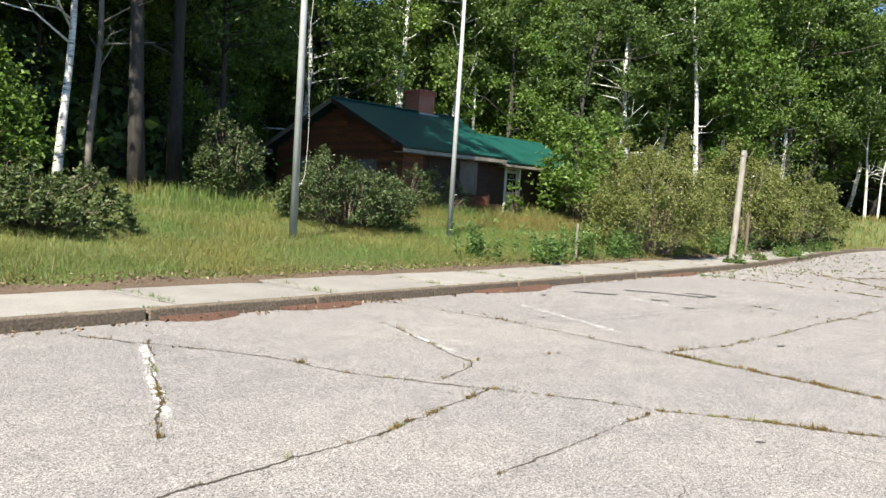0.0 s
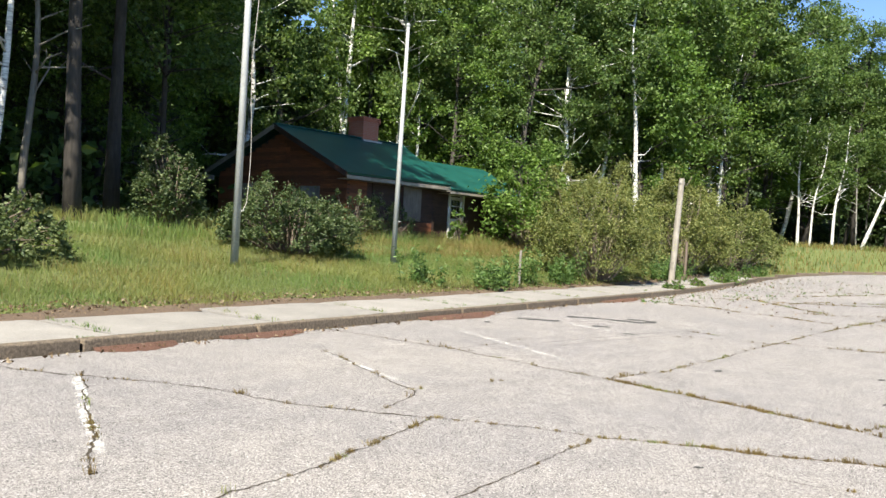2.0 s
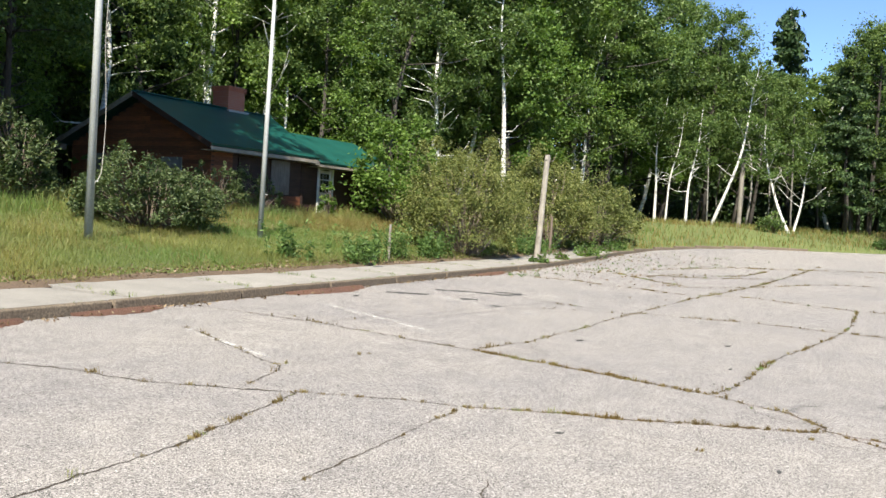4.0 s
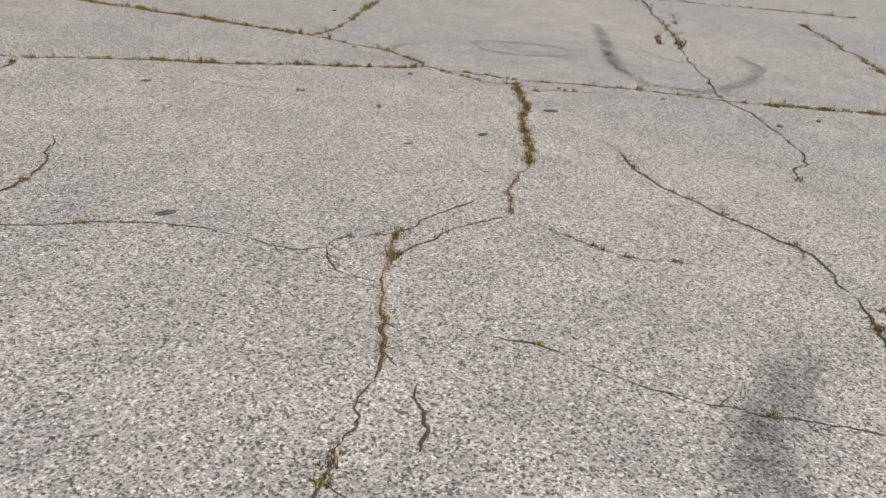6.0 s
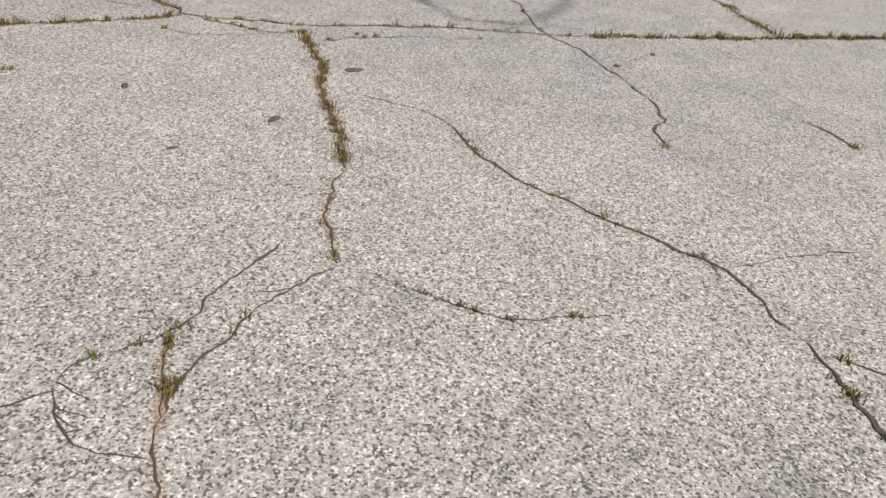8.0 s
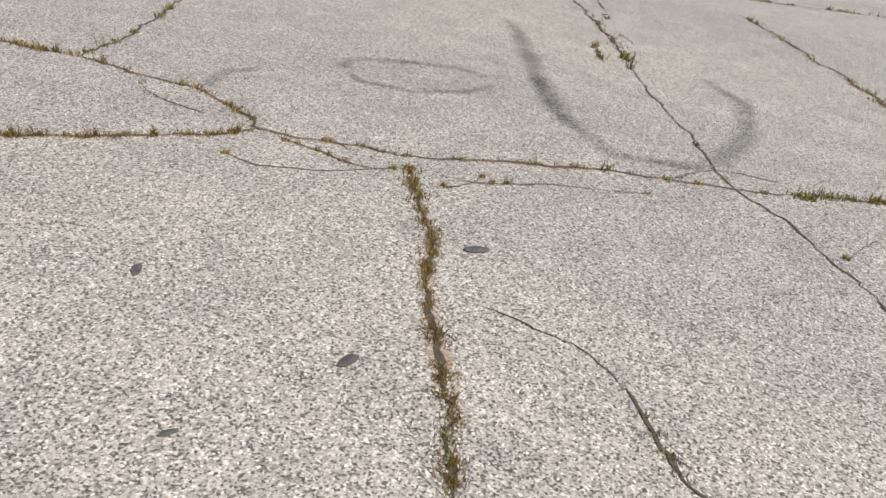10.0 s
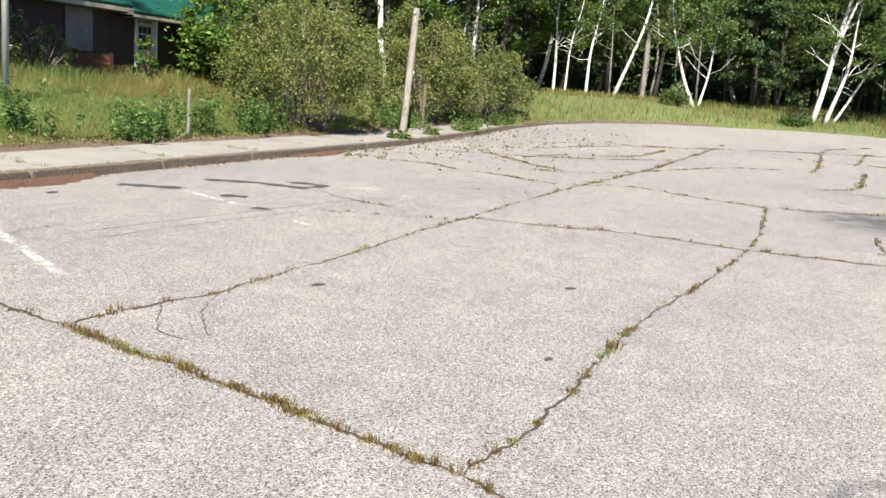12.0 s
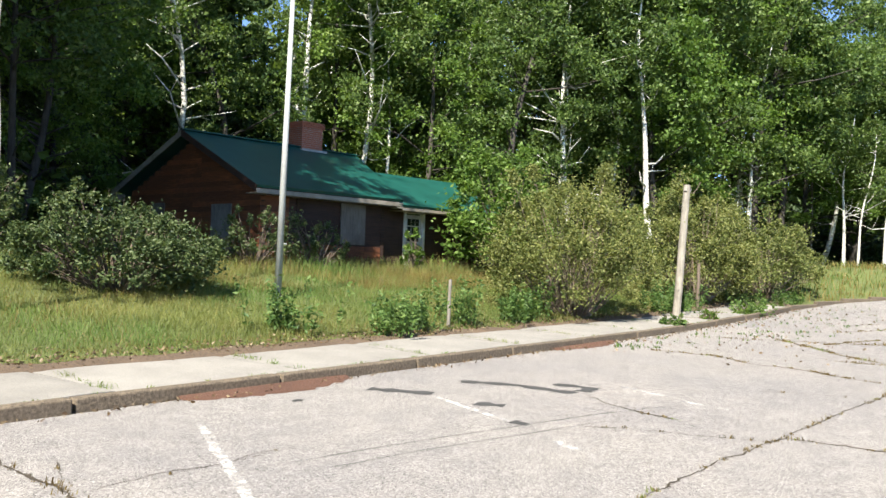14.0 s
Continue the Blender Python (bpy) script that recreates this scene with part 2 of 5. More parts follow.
def box(sx, sy, sz, bevel=0.0, cx=0.0, cy=0.0, cz=None, bm=None, seg=1):
    """A box of that size, standing on z = 0 unless cz is given."""
    b = bm or bmesh.new()
    cz = sz / 2 if cz is None else cz
    made = bmesh.ops.create_cube(b, size=1, matrix=Matrix.Translation((cx, cy, cz)) @ Matrix.Diagonal((sx, sy, sz, 1)))
    if bevel:
        vs = set(made["verts"])
        es = [e for e in b.edges if e.verts[0] in vs and e.verts[1] in vs]
        bmesh.ops.bevel(b, geom=es, offset=bevel, segments=seg, affect="EDGES", profile=0.5)
    return b


def cone(r0, r1, h, seg=16, bm=None, m=None):
    b = bm or bmesh.new()
    bmesh.ops.create_cone(b, cap_ends=True, segments=seg, radius1=r0, radius2=r1, depth=h, matrix=(m or Matrix()) @ Matrix.Translation((0, 0, h / 2)))
    return b


def tube(points, radii, seg=7):
    """Vertices and faces of a round tapering limb along points."""
    pts = [Vector(p) for p in points]
    vs, fs = [], []
    for i, p in enumerate(pts):
        way = (pts[min(i + 1, len(pts) - 1)] - pts[max(i - 1, 0)]).normalized()
        side = way.cross(Vector((0.31, 0.95, 0.02))).normalized()
        up = way.cross(side)
        for j in range(seg):
            a = 2 * math.pi * j / seg
            vs.append(p + radii[i] * (math.cos(a) * side + math.sin(a) * up))
    for i in range(len(pts) - 1):
        for j in range(seg):
            a, b = i * seg + j, i * seg + (j + 1) % seg
            fs.append((a, b, b + seg, a + seg))
    fs.append(tuple(range(seg))[::-1])
    fs.append(tuple((len(pts) - 1) * seg + j for j in range(seg)))
    return vs, fs


def join(pieces):
    vs, fs = [], []
    for v, f in pieces:
        o = len(vs)
        vs += list(v)
        fs += [tuple(i + o for i in q) for q in f]
    return vs, fs


def leaves(rng, centres, size, long=1.8, droop=0.3, plain=False):
    """A folded diamond leaf (or a plain three-cornered one) at each centre, turned at random."""
    n = len(centres)
    az, tilt = rng.uniform(0, 2 * np.pi, n), rng.normal(-droop, 0.55, n)
    s = size * rng.uniform(0.6, 1.35, n)[:, None]
    a = np.stack([np.cos(az) * np.cos(tilt), np.sin(az) * np.cos(tilt), np.sin(tilt)], 1)
    r = rng.normal(size=(n, 3))
    b = np.cross(a, r)
    b /= np.linalg.norm(b, axis=1)[:, None] + 1e-9
    c = np.cross(a, b)
    if plain:
        v = np.stack([centres - a * s * long / 2, centres + b * s * 0.62 + a * s * long * 0.25, centres - b * s * 0.62 + a * s * long * 0.5], 1).reshape(-1, 3)
        return v, np.arange(3 * n).reshape(-1, 3)
    lift = c * s * 0.12
    v = np.stack([centres - a * s * long / 2, centres + b * s / 2 + lift, centres + a * s * long / 2, centres - b * s / 2 + lift], 1).reshape(-1, 3)
    i = np.arange(n)[:, None] * 4
    f = np.concatenate([i + np.array([0, 1, 2]), i + np.array([0, 2, 3])], 1).reshape(-1, 3)
    return v, f


def blades(rng, base, height, width, lean=0.35):
    """Grass blades: a bent strip of two pieces at each base point."""
    n = len(base)
    az = rng.uniform(0, 2 * np.pi, n)
    h = (height * rng.uniform(0.5, 1.25, n))[:, None]
    w = (width * rng.uniform(0.7, 1.3, n))[:, None]
    out = np.stack([np.cos(az), np.sin(az), np.zeros(n)], 1)
    fa = rng.uniform(0, 2 * np.pi, n)
    side = np.stack([np.cos(fa), np.sin(fa), np.zeros(n)], 1) * w / 2
    up = np.array([0, 0, 1.0])
    ln = (lean * rng.uniform(0.2, 1.6, n))[:, None]
    mid = base + up * h * 0.6 + out * h * ln * 0.35
    tip = base + up * h * (1 - ln * 0.3) + out * h * ln
    v = np.stack([base - side, base + side, mid + side * 0.7, mid - side * 0.7, tip], 1).reshape(-1, 3)
    i = np.arange(n)[:, None] * 5
    f = np.concatenate([i + np.array(q) for q in ([0, 1, 2], [0, 2, 3], [3, 2, 4])], 1).reshape(-1, 3)
    return v, f


# ---- the ground ----
def kerb_n(u):
    return 9.3 + 0.115 * (u - 5)


def base_z(u):
    return 0.0009 * np.clip(np.asarray(u, float) - 25, 0, 35) ** 2


TOP_U, TOP_N = (-60, 44, 49, 53, 56, 59), (1.83, 13.78, 13.6, 12.3, 9.6, 2.0)
LOW_U, LOW_N = (-60, 5, 25, 40, 53, 57.5, 59), (-34, -22, -14.5, -10.5, -8, -5, -1.0)


def lot_reach(u, n):
    """How far a place lies outside the lot, in metres (negative inside)."""
    u, n = np.asarray(u, float), np.asarray(n, float)
    hi, lo = np.interp(u, TOP_U, TOP_N), np.interp(u, LOW_U, LOW_N)
    out_n = np.maximum(n - hi, lo - n)
    far = u - 59
    return np.where(far > 0, np.hypot(far, np.maximum(out_n, 0)), np.maximum(out_n, np.maximum(far, -60 - u)))


def ground_z(u, n):
    u, n = np.asarray(u, float), np.asarray(n, float)
    s = lot_reach(u, n)
    house = 0.19 * np.clip((s - 1.9) / 0.35, 0, 1) + 0.165 * np.clip(s - 2.2, 0, 8.2) + 0.03 * np.clip(s - 10.4, 0, 60)
    bank = 0.06 + 0.11 * np.clip(s - 0.4, 0, 9) + 0.015 * np.clip(s - 9, 0, 60)
    w = np.clip((u - 46) / 12, 0, 1)
    z = house * (1 - w) + bank * w
    right = np.clip((-n - 2) / 9, 0, 1)
    z = z * (1 - right) + right * (0.03 + 0.012 * np.clip(s, 0, 40))
    lump = 0.04 * np.sin(u * 1.3 + n) * np.sin(n * 1.7 - u * 0.4) * np.clip(s - 3, 0, 1)
    return base_z(u) + np.where(s > 0.02, np.maximum(z + lump, 0.02), -0.25)


def sheet(us, ns, height):
    uu, nn = np.meshgrid(us, ns, indexing="ij")
    zz = height(uu, nn)
    v = np.stack([uu, nn, zz], 2).reshape(-1, 3)
    k = len(ns)
    i = (np.arange(len(us) - 1)[:, None] * k + np.arange(k - 1)[None]).reshape(-1, 1)
    return v, np.concatenate([i, i + k, i + k + 1, i + 1], 1)


span = np.concatenate([np.linspace(-900, -70, 9), np.linspace(-60, 0, 25)[:-1], np.linspace(0, 66, 133)[:-1], np.linspace(66, 140, 30), np.linspace(180, 900, 8)])
deep = np.concatenate([np.linspace(-900, -80, 8), np.linspace(-60, 6, 45)[:-1], np.linspace(6, 26, 61)[:-1], np.linspace(26, 90, 25), np.linspace(130, 900, 8)])
v, f = sheet(span, deep, ground_z)
ground = part("ground", mesh("ground", v, f, M_TURF, True), None, None, m=R)
tagged(ground, "uneven grassy ground rising from the lot to the woods", "ground", kind="structure")

us = np.concatenate([np.linspace(-60, 20, 21)[:-1], np.linspace(20, 59, 53)])
vs, fs = [], []
for u in us:
    lo, hi = np.interp(u, LOW_U, LOW_N), np.interp(u, TOP_U, TOP_N)
    for k in range(9):
        vs.append((u, lo + (hi - lo) * k / 8, float(base_z(u))))
for i in range(len(us) - 1):
    for k in range(8):
        a = i * 9 + k
        fs.append((a, a + 9, a + 10, a + 1))
lot = part("road", mesh("road", vs, fs, M_ASPHALT, True), None, None, m=R)
tagged(lot, "pale weathered cracked asphalt parking lot", "parking lot", kind="structure")

# ---- kerb and pavement ----
kerb = thing("kerb", "worn grey granite kerb along the parking lot", "kerb", R, kind="structure")
pavement = thing("pavement", "cracked pale concrete pavement slabs overgrown with weeds", "pavement", R, kind="structure")
rng = np.random.default_rng(5)
kerb_turn = math.degrees(math.atan(0.115))


def kerb_mesh(length):
    bm = box(length - 0.025, 0.17, 0.34, 0.022, 0, 0.085, 0.0, seg=2)
    bmesh.ops.subdivide_edges(bm, edges=[e for e in bm.edges if e.calc_length() > 1], cuts=9)
    for q in bm.verts:
        if q.co.y < 0.1:
            q.co += 0.012 * Vector((0, noise.noise(q.co * 3.1), noise.noise(q.co * 2.3 + Vector((5, 0, 0)))))
    me = bpy.data.meshes.new("kerbstone")
    bm.to_mesh(me)
    bm.free()
    me.materials.append(M_GRANITE)
    return me


KERB_STEP = 3.05
kerb_me = [kerb_mesh(KERB_STEP) for _ in range(3)]
slab_w = 2.0


def slab_mesh(length, seed):
    bm = bmesh.new()
    bmesh.ops.create_grid(bm, x_segments=14, y_segments=8, size=0.5, matrix=Matrix.Translation((0, slab_w / 2, 0.11)) @ Matrix.Diagonal((length - 0.03, slab_w, 1, 1)))
    for q in bm.verts:
        rim = min(length / 2 - 0.015 - abs(q.co.x), q.co.y, slab_w - q.co.y) < 0.01
        s3 = Vector((q.co.x, q.co.y, seed * 3.7))
        if rim:
            q.co += 0.022 * Vector((noise.noise(s3 * 4), noise.noise(s3 * 4 + Vector((9, 0, 0))), 0)) * (1 if q.co.y > 0.02 else 0.2)
            q.co.z -= 0.012
        q.co.z += 0.012 * noise.noise(s3 * 1.2)
    made = bmesh.ops.extrude_face_region(bm, geom=list(bm.faces))
    for q in made["geom"]:
        if isinstance(q, bmesh.types.BMVert):
            q.co.z -= 0.2
    bmesh.ops.recalc_face_normals(bm, faces=bm.faces)
    me = bpy.data.meshes.new("slab")
    bm.to_mesh(me)
    bm.free()
    me.materials.append(M_CONCRETE)
    return me


slab_me = [slab_mesh(KERB_STEP, k) for k in range(4)]
u = -21.1
k = 0
while u < 42.5:
    c = u + KERB_STEP / 2
    z = float(base_z(c))
    pitch = -math.degrees(math.atan(float(base_z(u + KERB_STEP) - base_z(u)) / KERB_STEP))
    part("kerbstone", kerb_me[k % 3], None, kerb, m=pose(c, kerb_n(c) + rng.uniform(-0.015, 0.015), z - 0.01 + rng.uniform(-0.01, 0.012), 0, pitch, kerb_turn))
    part("slab", slab_me[k % 4], None, pavement, m=pose(c + 0.6, kerb_n(c + 0.6) + 0.19, z + 0.065 + rng.uniform(-0.015, 0.015), rng.uniform(0.2, 1.0), pitch + rng.uniform(-0.3, 0.3), kerb_turn))
    u += KERB_STEP
    k += 1
# the kerb bends round the far corner
bend = [(42.9, 13.66), (46.0, 13.72), (49.0, 13.6), (51.0, 13.0), (53.0, 12.3), (54.6, 11.0), (56.0, 9.6), (57.2, 6.6)]
for (ua, na), (ub, nb) in zip(bend, bend[1:]):
    bm = box(math.dist((ua, na), (ub, nb)) - 0.02, 0.17, 0.34, 0.022, 0, 0.085, 0.0)
    part("kerbstone", bm, M_GRANITE, kerb, m=pose((ua + ub) / 2, (na + nb) / 2, float(base_z((ua + ub) / 2)) - 0.01, 0, 0, math.degrees(math.atan2(nb - na, ub - ua))))


# ---- cracks, lines and stains on the lot; w = world x, y ----
def world_un(x, y):
    q = R.inverted() @ Vector((x, y, 0))
    return q.x, q.y


def jagged(points, step, rough, rng):
    """Points along a line, put out of line by noise at three sizes."""
    out, seed = [], float(rng.uniform(0, 50))
    for k, (a, b) in enumerate(zip(points, points[1:])):
        a, b = Vector(a), Vector(b)
        n = max(2, int((b - a).length / step))
        side = Vector((-(b - a).y, (b - a).x)).normalized()
        for i in range(n + (k == len(points) - 2)):
            p = a.lerp(b, i / n)
            q = Vector((p.x, p.y, seed))
            off = 2.2 * noise.noise(q * 2.6) + 1.5 * noise.noise(q * 8) + 1.1 * noise.noise(q * 23)
            out.append(p + side * off * rough)
    return out


def smooth_line(points):
    """A flowing line through the points (Catmull-Rom), three steps to each stretch."""
    p = [Vector(q) for q in points]
    p = [p[0] * 2 - p[1]] + p + [p[-1] * 2 - p[-2]]
    out = []
    for i in range(1, len(p) - 2):
        for k in range(3):
            t = k / 3
            out.append(0.5 * (2 * p[i] + (p[i + 1] - p[i - 1]) * t + (2 * p[i - 1] - 5 * p[i] + 4 * p[i + 1] - p[i + 2]) * t * t + (3 * p[i] - p[i - 1] - 3 * p[i + 1] + p[i + 2]) * t ** 3))
    return out + [p[-2]]


def ribbon(path, widths, z=0.004):
    vs, fs = [], []
    for i, p in enumerate(path):
        way = (path[min(i + 1, len(path) - 1)] - path[max(i - 1, 0)]).normalized()
        s = Vector((-way.y, way.x))
        wl, wr = widths[i] if isinstance(widths[i], tuple) else (widths[i] / 2, widths[i] / 2)
        for q in (p + s * wl, p - s * wr):
            vs.append((*q, float(base_z(world_un(q.x, q.y)[0])) + z))
    for i in range(len(path) - 1):
        fs.append((2 * i, 2 * i + 1, 2 * i + 3, 2 * i + 2))
    return vs, fs


def soft_ribbon(name, path, widths, material, z, sharp=0.3):
    """A strip of five rails whose rim attribute fades to nothing at its sides and ends."""
    vs, fs, rim, n = [], [], [], len(path)
    for i, p in enumerate(path):
        way = (path[min(i + 1, n - 1)] - path[max(i - 1, 0)]).normalized()
        s = Vector((-way.y, way.x)) * widths[i] / 2
        end = min(1.0, min(i, n - 1 - i) / max(1, 0.14 * n))
        for f, r in ((-1, 0.0), (-1 + sharp, 1.0), (0, 1.0), (1 - sharp, 1.0), (1, 0.0)):
            q = p + s * f
            vs.append((*q, float(base_z(world_un(q.x, q.y)[0])) + z))
            rim.append(r * end)
    for i in range(n - 1):
        for k in range(4):
            a = i * 5 + k
            fs.append((a, a + 1, a + 6, a + 5))
    me = mesh(name, vs, fs, material)
    me.attributes.new("rim", "FLOAT", "POINT").data.foreach_set("value", rim)
    return me


TUFTS = []  # where grass grows out of cracks: x, y, spread, amount


def crack(points, width=0.03, grass=0.3, seed=1):
    """A crack in the asphalt, filled with dirt, with some grass in it."""
    r = np.random.default_rng(seed)
    width *= min(1.7, max(0.72, math.hypot(points[0][0] - 4, points[0][1] - 5) / 8))
    path = jagged(smooth_line(points), 0.022 + 0.35 * width, 0.009 + width * 0.3, r)
    n = len(path)
    w = []
    for i, p in enumerate(path):
        thin = min(1.0, 0.25 + min(i, n - 1 - i) / 5)
        swell = 0.62 + 0.75 * noise.noise((p.x * 2.1, p.y * 2.1, seed)) + 0.55 * noise.noise((p.x * 9, p.y * 9, seed))
        base = (0.003 + width * 0.8) * max(0.34 if width > 0.024 else 0.1, swell) * thin
        w.append((base * r.uniform(0.25, 0.75), base * r.uniform(0.25, 0.75)))
    vs, fs = ribbon(path, w)
    # short hairlines that branch off into the asphalt
    for i in range(4, n - 4):
        if r.random() < 0.05 * (path[i + 1] - path[i]).length / 0.03:
            way = (path[i + 1] - path[i - 1]).normalized()
            way.rotate(Matrix.Rotation(r.choice((-1, 1)) * r.uniform(0.4, 1.3), 2))
            size = r.uniform(0.05, 0.2) * (0.6 + 8 * width)
            side = jagged([path[i], path[i] + way * size], 0.02, 0.007, r)
            v2, f2 = ribbon(side, [0.005 * (1 - k / len(side)) + 0.001 for k in range(len(side))], 0.0036)
            fs += [tuple(q + len(vs) for q in f) for f in f2]
            vs += v2
    tagged(part("crack", mesh("crack", vs, fs, M_CRACK), None), "dirt-filled crack in the weathered asphalt", "crack", "cracks in the asphalt", "structure")
    if grass > 0.35 and len(path) > 12:
        wide = [max(0.05, 1.7 * width * (1 + 1.3 * noise.noise((p.x * 1.9, p.y * 1.9, seed + 5.0)))) for p in path]
        stain = part("soil_stain", soft_ribbon("soil_stain", path[::2], wide[::2], M_RUSTY, 0.0022, 0.8), None)
        tagged(stain, "rusty soil washed out beside the crack", "stain", "soil stains along cracks", "structure")
    for a, b in zip(path, path[1:]):
        clump = max(0.0, 0.25 + 1.6 * noise.noise((a.x * 1.3, a.y * 1.3, 3.0 + seed)))
        for _ in range(r.poisson(min(9.0, (b - a).length * 34 * grass * (clump + 0.3 + 0.9 * (grass > 0.7))))):
            p = a.lerp(b, r.random())
            TUFTS.append((p.x, p.y, width * r.uniform(0.15, 0.5), grass))


def painted_line(a, b, width=0.12, seed=1):
    r = np.random.default_rng(seed)
    path = jagged([a, b], 0.06, 0.011, r)
    ob = part("painted_line", soft_ribbon("painted_line", path, [width * r.uniform(0.7, 1.15) for _ in path], M_LINE, 0.0035, 0.3), None)
    tagged(ob, "worn white parking bay line", "road marking", "parking bay lines", "structure")


# tyre marks and the two thin dark lines share this soft strip
def lot_streak(points, width, seed=1):
    r = np.random.default_rng(seed)
    path = jagged(points, 0.12, 0.006, r)
    n = len(path)
    wide = [width * 1.5 * (0.6 + 0.4 * math.sin(math.pi * (i + 0.5) / n)) for i in range(n)]
    ob = part("skid_mark", soft_ribbon("skid_mark", path, wide, M_STREAK, 0.0025, 0.75), None)
    tagged(ob, "dark streak on the asphalt", "tyre mark", "tyre marks", "structure")


# cracks in the asphalt, in world x and y
crack([(-4.6, 16.1), (-1.96, 14.89), (-0.80, 14.27), (0.65, 13.2), (1.03, 12.77), (1.61, 12.31), (1.92, 11.97), (2.49, 11.40), (2.77, 11.15)], 0.034, 0.25, 1)
crack([(2.77, 11.15), (3.13, 10.76), (3.56, 10.34), (3.85, 9.98), (4.24, 9.58), (4.51, 9.27), (4.93, 8.83)], 0.045, 0.75, 2)
crack([(4.93, 8.83), (5.15, 8.44), (5.38, 8.07), (5.43, 7.80), (5.41, 7.46), (5.40, 7.36), (5.66, 7.11), (5.95, 6.82)], 0.046, 0.7, 3)
crack([(5.95, 6.82), (6.20, 6.68), (6.49, 6.57), (6.95, 6.36), (7.40, 5.99), (7.90, 5.67)], 0.036, 0.45, 4)
crack([(7.90, 5.67), (8.86, 5.20), (9.44, 4.93), (11.2, 4.2), (14.0, 2.6)], 0.06, 0.9, 5)
crack([(0.73, 8.22), (1.57, 8.05), (2.21, 7.85)], 0.034, 0.3, 7)
crack([(2.21, 7.85), (3.0, 7.74), (3.66, 7.58), (3.90, 7.55), (4.41, 7.47), (4.89, 7.36), (5.12, 7.33), (5.39, 7.37)], 0.037, 0.8, 8)
crack([(0.73, 8.22), (0.49, 7.57), (0.29, 7.0), (0.02, 6.3), (-0.23, 5.83), (-0.57, 5.21), (-0.91, 4.63), (-1.5, 3.6)], 0.034, 0.3, 9)
crack([(2.77, 11.17), (3.1, 11.59), (3.70, 12.2), (4.2, 12.95), (5.05, 14.15), (5.85, 15.5), (6.85, 16.95), (8.4, 19.3), (10.4, 22.2)], 0.04, 0.25, 10)
crack([(10.4, 22.2), (13.6, 26.4), (17.2, 31.3), (23.0, 39.0)], 0.06, 0.3, 11)
crack([(10.34, 22.24), (11.75, 22.5), (13.16, 19.9), (15.72, 19.3), (17.98, 18.6), (24, 16.5)], 0.06, 0.35, 13)
crack([(6.9, 16.85), (8.04, 16.3), (8.89, 16.06), (10.07, 15.0), (11.38, 14.3), (13.0, 13.2), (14.74, 12.35), (19, 10.5)], 0.052, 0.45, 14)
crack([(2.17, 7.80), (1.77, 7.04), (1.17, 5.99), (0.93, 5.57)], 0.02, 0.1, 15)
crack([(2.13, 5.73), (2.04, 5.33), (1.90, 5.03), (1.70, 4.70), (1.56, 4.49), (1.27, 4.09), (0.6, 3.0)], 0.026, 0.15, 16)
crack([(1.56, 4.49), (1.90, 4.41), (2.16, 4.37), (2.44, 4.25), (2.60, 4.10), (2.77, 3.89), (2.94, 3.86)], 0.013, 0.08, 17)
crack([(5.88, 6.66), (5.62, 6.2), (5.36, 5.81), (5.08, 5.4), (4.80, 4.97), (4.56, 4.62)], 0.05, 1.2, 18)
crack([(4.56, 4.62), (4.31, 4.44), (4.09, 4.16), (3.98, 3.96)], 0.03, 0.5, 19)
crack([(3.98, 3.96), (3.63, 3.90), (3.40, 3.77), (3.21, 3.68), (3.10, 3.60)], 0.022, 0.35, 20)
crack([(3.92, 4.20), (3.59, 4.07), (3.34, 3.94), (3.10, 3.94), (2.94, 3.86), (2.89, 3.63), (2.99, 3.45)], 0.017, 0.25, 21)
crack([(3.32, 3.95), (3.14, 3.68), (3.05, 3.54), (2.88, 3.24), (2.75, 2.95), (2.66, 2.82)], 0.024, 0.6, 22)
crack([(2.66, 2.82), (2.54, 2.70), (2.51, 2.62), (2.40, 2.56), (2.31, 2.46), (2.1, 2.15), (1.9, 1.7)], 0.026, 0.3, 23)
crack([(2.76, 2.75), (2.67, 2.56), (2.60, 2.44)], 0.024, 0.05, 24)
crack([(5.28, 5.42), (5.42, 5.06), (5.39, 4.79)], 0.012, 0.05, 25)
crack([(5.39, 4.79), (5.17, 4.25), (5.13, 3.79), (5.12, 3.38), (5.14, 3.08), (4.96, 2.80), (4.86, 2.60), (4.64, 2.38), (4.45, 2.0)], 0.028, 0.28, 26)
crack([(5.14, 3.08), (5.46, 2.97), (5.83, 2.80)], 0.009, 0.0, 27)
crack([(4.86, 2.60), (4.95, 2.34), (5.1, 2.0)], 0.014, 0.1, 28)
crack([(3.14, 2.95), (3.33, 2.77), (3.44, 2.51), (3.61, 2.30), (3.81, 2.11), (4.07, 1.87)], 0.013, 0.2, 29)
crack([(4.00, 3.86), (4.08, 3.63), (4.17, 3.37), (4.49, 3.16)], 0.011, 0.12, 30)
crack([(9.55, 8.33), (9.62, 8.48)], 0.03, 0.08, 75)
crack([(9.62, 8.48), (8.74, 7.4), (8.37, 6.91), (7.88, 6.27), (7.58, 5.89), (7.44, 5.43), (7.2, 5.05), (7.06, 4.82), (6.68, 4.29), (6.33, 4.14), (6.12, 3.9)], 0.026, 0.06, 32)
crack([(14.2, 10.2), (12.40, 8.06), (11.64, 7.17), (10.51, 5.93), (9.66, 5.01)], 0.04, 0.6, 33)
crack([(0.09, 14.1), (0.51, 13.45)], 0.015, 0.1, 39)
crack([(0.81, 13.17), (1.07, 13.82), (1.50, 14.33), (1.74, 14.84)], 0.012, 0.0, 40)
